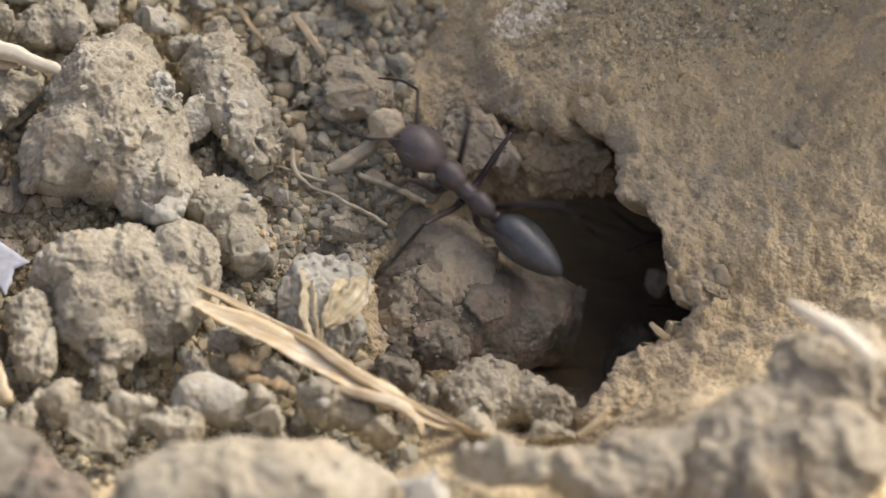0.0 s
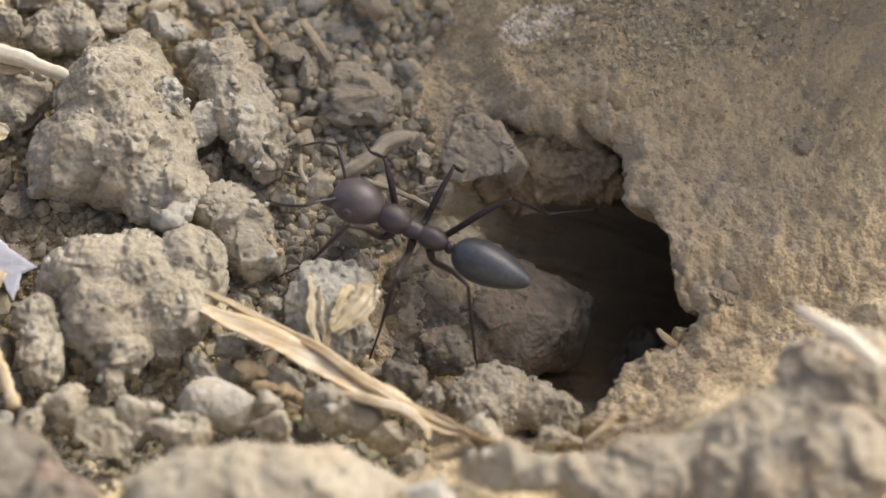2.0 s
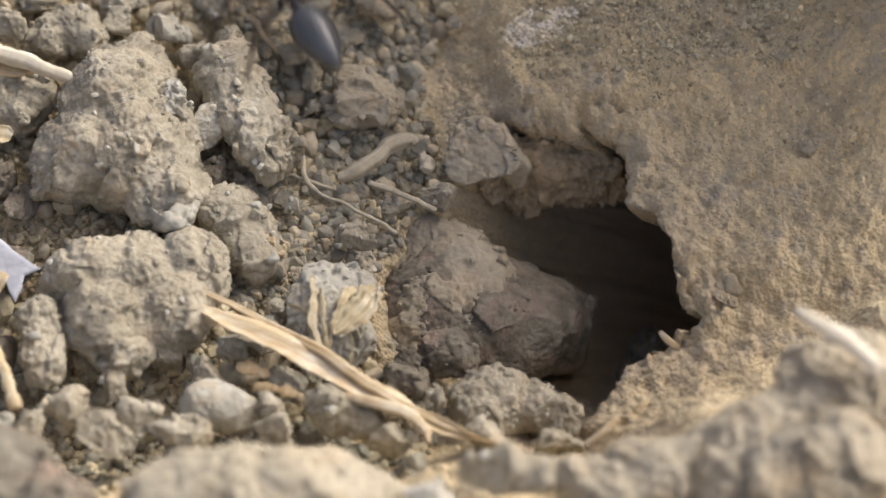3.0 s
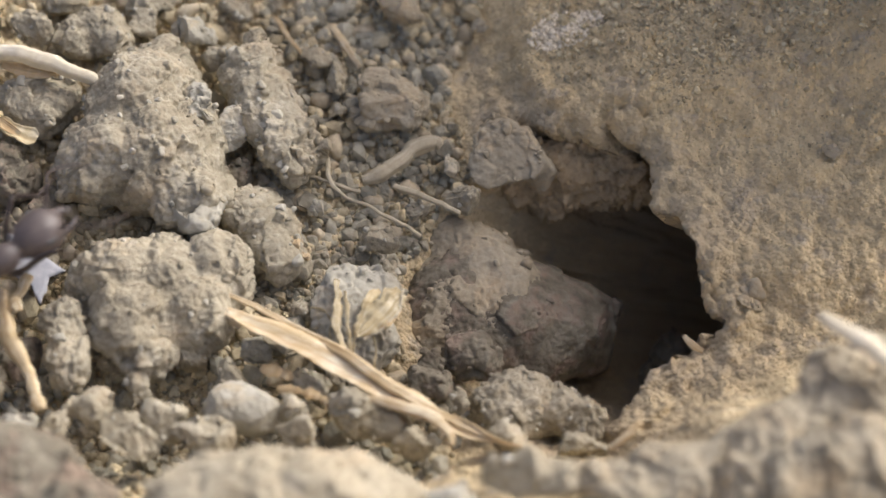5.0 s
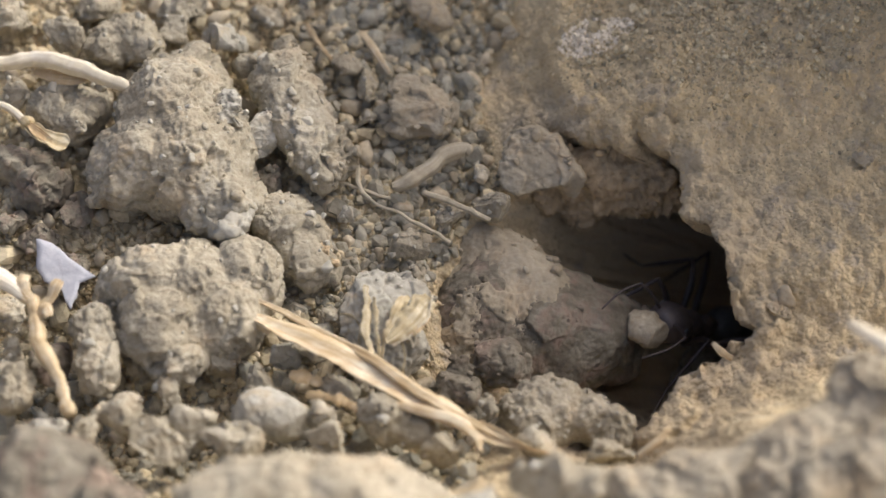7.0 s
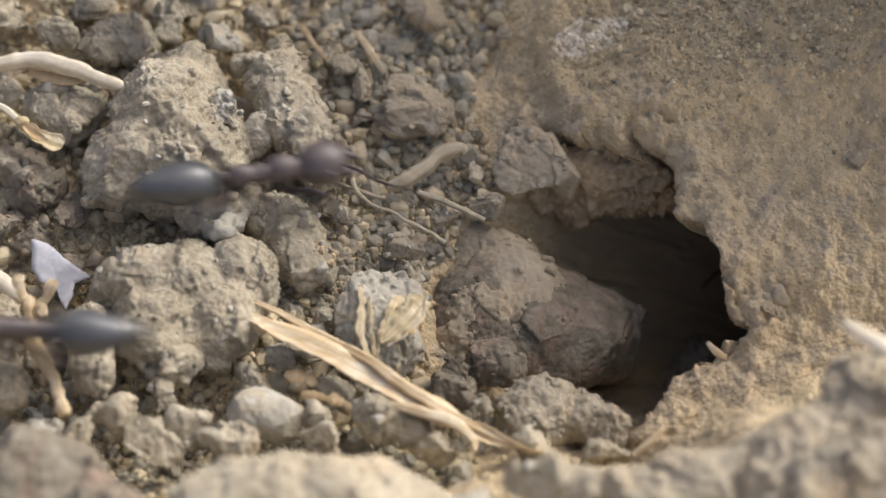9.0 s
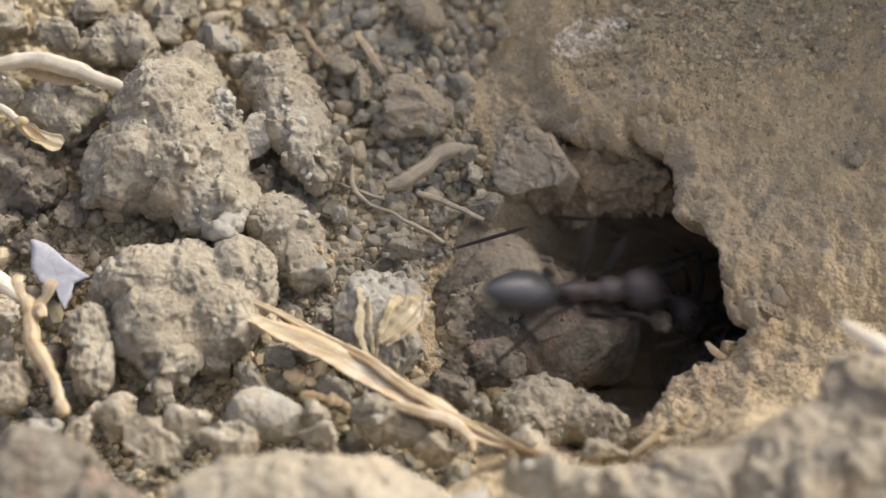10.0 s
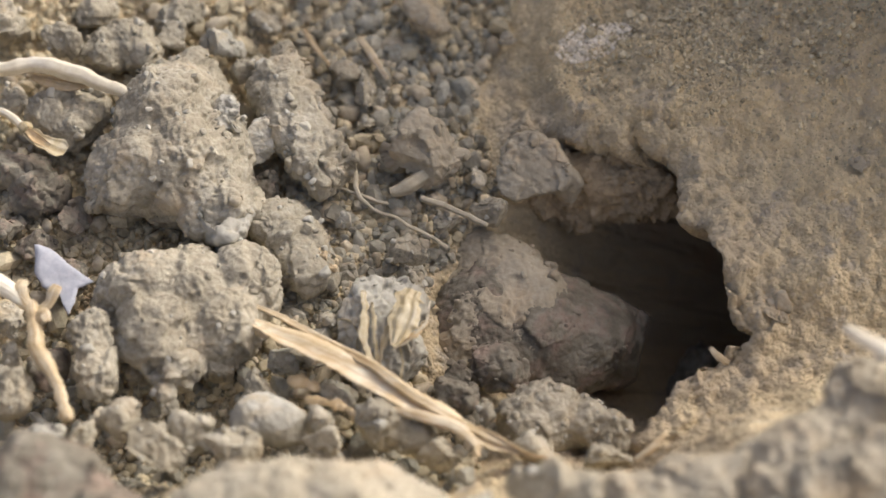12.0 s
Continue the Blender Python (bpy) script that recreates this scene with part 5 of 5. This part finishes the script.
def ant(label):
    """A long-legged desert ant, about 12 mm, its head towards +x."""
    a = new("ant")
    a.empty_display_size = 0.002
    tagged(a, label, "ant", "ants at the burrow")
    head = piece("head", egg((3.35, 0, 0.45), (1.42, 1.18, 1.05), 4, 0.10, 2), BROWN, a, (2.2, 0, 0.4), "red-brown head with a silvery sheen")
    chest = joined(egg((1.35, 0, 0.42), (0.95, 0.74, 0.72), 4, 0.05, 3), egg((0.35, 0, 0.22), (0.85, 0.50, 0.50), 4, 0.0, 4),
                   egg((-0.75, 0, 0.18), (0.88, 0.58, 0.66), 4, 0.0, 5), egg((2.15, 0, 0.42), (0.35, 0.30, 0.30), 3, 0, 6))
    piece("thorax", chest, BROWN, a, label="narrow red-brown thorax")
    piece("petiole", joined(egg((-1.75, 0, 0.12), (0.30, 0.30, 0.50), 3), egg((-1.75, 0, -0.05), (0.62, 0.18, 0.18), 3)), BROWN, a)
    g, tris = ball(4)
    x = (g[:, 0] + 1) / 2
    fat = np.sqrt(np.clip(1 - g[:, 0] ** 2, 1e-6, 1)) * (0.62 + 0.55 * x) * (1 + 0.012 * np.sin(x * 40))
    ring = g[:, 1:] / np.maximum(np.linalg.norm(g[:, 1:], axis=1, keepdims=True), 1e-6)
    gaster = np.stack([-6.2 + 4.3 * x, ring[:, 0] * fat * 1.22, 0.1 + ring[:, 1] * fat * 1.12 + 0.15 * (1 - x)], 1)
    piece("gaster", (gaster, tris), BLACK, a, (-2.1, 0, 0.1), "glossy black pointed gaster")
    for side in (1, -1):
        piece("eye", egg((3.55, side * 0.98, 0.85), (0.26, 0.16, 0.24), 3), BLACK, head, (2.2, 0, 0.4))
        piece("mandible", limb([(4.45, side * 0.55, 0.15, 0.22), (5.0, side * 0.52, 0.02, 0.20), (5.4, side * 0.22, -0.05, 0.07)]), BROWN, head, (2.2, 0, 0.4))
        feeler = joined(limb([(4.3, side * 0.5, 0.85, 0.09), (5.0, side * 1.3, 1.3, 0.08), (5.5, side * 1.9, 1.4, 0.09)]),
                        limb([(5.5, side * 1.9, 1.4, 0.08), (6.5, side * 2.0, 0.7, 0.075), (7.6, side * 1.7, -0.3, 0.05)]))
        piece("antenna", feeler, LEG, head, (2.2, 0, 0.4))
        for k, (bx, yaw, size) in enumerate(((1.15, 48, 0.92), (0.1, 92, 1.0), (-0.85, 142, 1.28))):
            base = (bx, side * 0.42, -0.1)
            w = radians(yaw) * side
            knee, foot = np.array((2.9 * size, 0, 2.0 * size)), np.array((4.7 * size, 0, -1.0))
            toe = np.array((6.9 * size, 0, -2.1))
            q = [swing(z, base, w) for z in (np.zeros(3), np.array((0.6, 0, -0.25)), 0.55 * knee + (0.2, 0, 0.1), knee, foot, (foot + toe) / 2, toe)]
            leg = piece("leg", limb([(*q[0], 0.24), (*q[1], 0.18), (*q[2], 0.17), (*q[3], 0.09)]), LEG, a, base)
            leg["phase"] = (k + (side > 0)) % 2
            leg["base"] = base
            shin = piece("tibia", limb([(*q[3], 0.09), (*((q[3] + q[4]) / 2), 0.11), (*q[4], 0.07)]), LEG, leg, base)
            toes = piece("tarsus", limb([(*q[4], 0.065), (*q[5], 0.052), (*q[6], 0.04)]), LEG, leg, base)
            for o in (shin, toes):
                o.matrix_basis = Matrix()
        for o in head.children:
            o.matrix_basis = Matrix()
    return a


first = ant("red-brown and black ant carrying a pale crumb away")
second = ant("red-brown and black ant climbing out with a crumb")
third = ant("dusty dark ant hurrying into the burrow")
fourth = ant("dark ant carrying a pale crumb from the burrow")
fifth = ant("long-legged dark ant with a glossy black gaster")
sixth = ant("dark ant running up over the pale clods")
seventh = ant("dark ant emerging from the deep burrow with a crumb")
eighth = ant("dark ant hauling a pale curled scrap home")


def load(seed, label, lumps):
    verts, tris = stone_verts(lumps, 5, seed, 0.8, 14, 0.1)
    return tagged(new("crumb", mesh_of("crumb", verts * MM, tris, PEBBLE)), label, "crumb")


first_load = load(301, "pale crumb of soil held in ant jaws", [(0, 0, 0, 0.95), (0.3, 0.5, 0, 0.7)])
second_load = load(302, "tan crumb of soil held in ant jaws", [(0, 0, 0, 0.75), (0, -0.6, 0.1, 0.6)])
fourth_load = load(303, "large pale crumb held in ant jaws", [(0, 0, 0, 0.95), (0.1, 0.7, 0.3, 0.8), (0.2, -0.7, -0.2, 0.7)])
seventh_load = load(304, "small white crumb held in ant jaws", [(0, 0, 0, 0.55), (0.1, 0.4, 0, 0.4)])
eighth_load = load(305, "curled pale scrap held in ant jaws", [(0, 0.1, 0, 0.6), (0.2, -0.5, 0, 0.55), (-0.3, 0.6, 0, 0.5)])


def ant_walk(a, rows, carried=None):
    """Rows: seconds, u, v, n, heading and pitch on the bank."""
    path = [(t, on_bank(u, v, n) @ pose(0, 0, 0, 0, 0, yaw) @ pose(0, 0, 0, 0, -pitch, 0)) for t, u, v, n, yaw, pitch in rows]
    walk(a, path)
    if carried:
        walk(carried, [(t, m @ Matrix.Translation((0.0055, 0, -0.0001))) for t, m in path])
    quick = [t for t, *_ in rows[1:-1]]
    for leg in [o for o in a.children if o.name.startswith("leg")]:
        base, side = Vector(leg["base"]) * MM, 1 if leg["phase"] else -1
        times = [0.0] + quick + [12.0]
        walk(leg, [(t, Matrix.Translation(base) @ pose(0, 0, 0, side * 7 * math.cos(t * 31), 0, side * 17 * math.sin(t * 31 + 0.6))) for t in times])



def motions():
    """Every ant walks its way over the bank, its legs stepping as it goes."""
    ant_walk(first, [
        (0.0, 4.59, 1.24, 1.58, 139.1, 12.8),
        (0.1, 3.93, 1.54, 1.87, 138.8, 10.8),
        (0.2, 3.71, 1.71, 1.87, 139.2, 10.7),
        (0.3, -1.22, 6.87, 2.51, 116.7, 1.3),
        (0.4, -1.98, 7.29, 2.62, 119.3, 2.5),
        (0.5, -2.16, 7.52, 2.62, 119.8, 2.5),
        (0.7, -3.95, 13.36, 3.00, 118.6, 0.0),
        (1.0, -6.53, 24.03, 3.00, 100.4, 0.0),
        (12.0, -10.59, 27.06, 3.00, 101.9, 0.0),
    ], first_load)
    ant_walk(second, [
        (0.0, 18.40, 1.25, -11.28, -164.1, 53.5),
        (0.8, 17.24, -0.01, -8.82, -165.1, 49.1),
        (1.0, 14.86, -3.08, -4.37, -172.7, 41.7),
        (1.1, 12.38, -4.14, -1.27, -169.7, 41.8),
        (1.2, 10.40, -3.86, -0.27, -179.5, 38.0),
        (1.3, 8.95, -3.25, 0.76, -188.8, 31.5),
        (1.5, 8.87, -3.19, 0.76, -189.8, 31.6),
        (1.6, 8.08, -3.12, 1.03, -193.6, 26.5),
        (1.7, 5.68, -2.84, 1.69, -196.5, 16.9),
        (1.8, 5.52, -2.76, 1.69, -196.6, 16.8),
        (1.9, 2.61, -1.81, 2.44, -201.0, 5.9),
        (2.0, 1.55, -1.11, 2.53, -205.8, 5.0),
        (2.1, 1.57, -0.95, 2.53, -206.5, 4.9),
        (2.2, 0.72, -0.12, 2.62, -213.2, 3.1),
        (2.3, -1.32, 2.66, 2.71, -220.0, 1.7),
        (2.4, -1.41, 2.87, 2.71, -220.6, 1.7),
        (2.5, -2.10, 4.01, 2.71, -227.3, 1.6),
        (2.6, -3.66, 7.08, 2.71, -227.2, 1.5),
        (2.7, -3.81, 7.17, 2.71, -227.5, 1.5),
        (3.0, -5.61, 13.78, 3.00, -241.0, 0.0),
        (3.4, -7.84, 25.49, 3.00, -255.2, 0.0),
        (12.0, -11.82, 33.47, 3.00, -254.5, 0.0),
    ], second_load)
    ant_walk(third, [
        (0.0, -34.45, -6.20, 5.00, 11.3, 0.0),
        (4.4, -34.77, -5.69, 5.00, 11.6, 0.0),
        (4.8, -26.89, -4.41, 5.31, 19.2, 1.9),
        (5.0, -20.85, -4.79, 5.42, 39.0, 4.1),
        (5.1, -18.32, -4.42, 5.42, 69.9, 3.7),
        (5.2, -17.96, -4.69, 5.42, 66.4, 3.6),
        (5.3, -12.10, -3.11, 5.31, -7.6, 1.7),
        (5.4, -2.76, -2.67, 3.67, -10.1, -5.2),
        (5.5, 4.36, -2.81, 2.06, 5.3, -8.8),
        (5.6, 9.10, -1.59, -0.90, -1.6, -29.0),
        (5.7, 12.65, -0.02, -5.18, 14.2, -44.2),
        (5.9, 15.12, 3.49, -12.72, 29.7, -49.1),
        (6.2, 19.59, 9.10, -23.72, 37.6, -55.1),
        (12.0, 20.19, 10.66, -25.72, 37.4, -54.8),
    ])
    ant_walk(fourth, [
        (0.0, 24.47, 6.57, -24.28, -146.4, 54.1),
        (6.4, 18.10, 4.13, -17.28, -145.0, 54.0),
        (6.7, 13.93, -1.93, -7.28, -136.0, 48.4),
        (6.9, 13.32, -1.45, -6.28, -143.8, 48.4),
        (7.0, 13.42, -1.39, -6.28, -145.5, 48.3),
        (7.1, 15.24, 1.18, -8.28, -148.4, 50.3),
        (7.2, 16.07, 2.19, -10.28, -145.4, 52.7),
        (7.8, 14.77, 0.30, -8.28, -143.7, 50.1),
        (8.3, 12.17, -2.25, -3.82, -155.2, 40.4),
        (8.6, 5.24, -4.02, 0.97, -175.1, 22.9),
        (8.8, 1.73, -5.15, 2.64, -184.6, 7.2),
        (8.9, -7.27, -7.04, 4.36, -164.4, 11.8),
        (9.0, -20.52, -7.62, 6.22, -181.0, 3.7),
        (9.1, -25.51, -7.54, 7.00, -185.5, 0.0),
        (9.5, -33.07, -6.96, 7.00, -185.5, 0.0),
        (12.0, -35.46, -6.68, 7.00, -185.5, 0.0),
    ], fourth_load)
    ant_walk(fifth, [
        (0.0, -35.01, 1.30, 4.00, 8.7, 0.0),
        (8.2, -38.08, 2.01, 4.00, 9.1, 0.0),
        (8.6, -20.99, 1.60, 5.22, 9.6, 3.1),
        (8.8, -13.93, 1.79, 5.51, 6.9, 1.5),
        (8.9, -12.23, 2.26, 5.20, 12.6, 0.0),
        (9.0, -9.14, 1.79, 4.55, 13.9, -9.2),
        (9.1, -4.83, 1.46, 3.64, 3.4, -10.2),
        (9.2, -2.02, 0.88, 3.07, -8.8, -4.5),
        (9.3, 2.68, -0.97, 2.27, -6.9, -4.9),
        (9.4, 5.25, -2.04, 1.42, -3.1, -13.1),
        (9.5, 5.26, -2.04, 1.31, -4.5, -14.8),
        (9.6, 4.51, -1.83, 1.31, -9.2, -14.8),
        (9.7, 6.17, -1.42, 0.68, 8.2, -19.4),
        (9.8, 7.81, -1.02, -0.56, 9.8, -24.4),
        (9.9, 9.24, -0.66, -1.90, 13.5, -30.3),
        (10.0, 7.58, -2.12, -0.81, 14.9, -27.0),
        (10.1, 4.46, -2.93, 1.44, 17.5, -11.3),
        (10.2, 4.31, -2.89, 1.55, 18.4, -9.9),
        (10.3, 2.92, -2.16, 2.07, 22.7, -4.6),
        (10.4, 2.88, -1.97, 2.18, 24.0, -3.0),
        (10.5, 2.96, -1.91, 2.18, 24.7, -3.0),
        (10.6, 2.62, -1.71, 2.18, 20.3, -2.9),
        (10.7, 4.23, -2.27, 1.64, 19.9, -8.8),
        (10.8, 6.09, -2.81, 0.82, 17.3, -12.2),
        (10.9, 8.72, -4.02, -1.36, 14.1, -26.4),
        (11.0, 11.18, -2.75, -3.99, 21.5, -36.0),
        (11.2, 13.61, -0.15, -8.72, 33.5, -44.6),
        (11.5, 17.26, 4.75, -17.72, 43.8, -50.6),
        (12.0, 19.47, 8.13, -23.72, 45.8, -51.3),
    ])
    ant_walk(sixth, [
        (0.0, 10.36, 22.89, 4.00, -170.6, 0.0),
        (8.3, 5.57, 23.26, 4.00, -173.6, 0.0),
        (8.6, -3.46, 14.91, 4.33, -170.2, 5.2),
        (8.8, -9.95, 10.70, 4.84, -169.6, 6.8),
        (8.9, -11.34, 10.29, 5.13, -178.0, 5.7),
        (9.0, -15.49, 16.18, 5.31, -233.2, 1.5),
        (9.1, -19.14, 21.34, 5.00, -232.2, 0.0),
        (9.5, -24.45, 29.13, 4.00, -238.6, 0.0),
        (12.0, -25.42, 30.69, 4.00, -238.6, 0.0),
    ])
    ant_walk(seventh, [
        (0.0, 25.22, 7.15, -24.28, -151.5, 55.6),
        (9.1, 19.07, 4.44, -16.28, -141.7, 55.7),
        (9.4, 15.55, -0.29, -8.28, -139.1, 47.7),
        (9.9, 15.38, -0.32, -8.28, -139.8, 47.4),
        (10.1, 14.44, 0.21, -7.55, -154.1, 48.7),
        (10.3, 14.82, 0.40, -7.55, -153.1, 49.5),
        (10.5, 14.72, 2.28, -7.55, -170.9, 50.4),
        (10.6, 14.27, 2.17, -6.82, -172.1, 46.5),
        (10.7, 12.60, 1.75, -5.32, -172.8, 42.8),
        (10.8, 8.51, 1.66, -1.82, -188.0, 37.9),
        (10.9, 5.02, 2.84, 0.61, -209.4, 23.7),
        (11.0, 2.26, 3.20, 1.96, -212.6, 11.5),
        (11.1, 1.44, 3.59, 2.14, -223.6, 7.3),
        (11.2, -1.79, 4.99, 2.62, -221.9, 2.8),
        (11.3, -4.26, 12.01, 2.80, -227.5, 0.0),
        (11.5, -7.12, 21.02, 3.00, -248.3, 0.0),
        (12.0, -9.31, 29.43, 3.00, -252.9, 0.0),
    ], seventh_load)
    ant_walk(eighth, [
        (0.0, -36.47, -2.86, 5.00, 5.5, 0.0),
        (10.3, -39.34, -2.19, 5.00, 5.9, 0.0),
        (10.6, -25.91, -3.52, 5.40, -2.8, 0.0),
        (10.8, -13.17, -3.77, 5.29, 2.9, -1.7),
        (10.9, -2.92, -3.52, 3.47, -2.5, -9.0),
        (11.0, -2.61, -3.98, 3.47, -2.3, -8.4),
        (11.1, -1.77, -5.97, 3.56, -6.1, -9.2),
        (11.2, 0.56, -5.14, 3.06, -3.0, -10.7),
        (11.3, 6.10, -4.21, 0.51, 21.2, -16.6),
        (11.4, 10.68, -1.82, -4.09, 29.8, -37.9),
        (11.5, 14.12, 1.09, -10.18, 43.2, -44.5),
        (11.7, 16.24, 3.78, -15.18, 42.2, -46.7),
        (12.0, 19.18, 7.63, -22.72, 42.6, -49.8),
    ], eighth_load)
    # the flake that the last ant tips upright
    still = flake.matrix_basis.copy()
    tipped = Matrix.Translation(Vector((-0.0002, 0.0002, 0.0005))) @ still @ pose(0, 0, 0, 0, 0, 27)
    walk(flake, [(0.0, still), (11.05, still), (11.3, tipped), (12.0, tipped)])
    # the stone that the last climber dislodges
    lies = kicked.matrix_world.copy()
    rolled = Matrix.Translation(bank(-0.94, 5.33, 1.5)) @ Matrix.Rotation(SLOPE, 4, "X") @ pose(0, 0, 0, 30, 10, -25)
    walk(kicked, [(0.0, lies), (10.9, lies), (11.25, rolled), (12.0, rolled)])


motions()
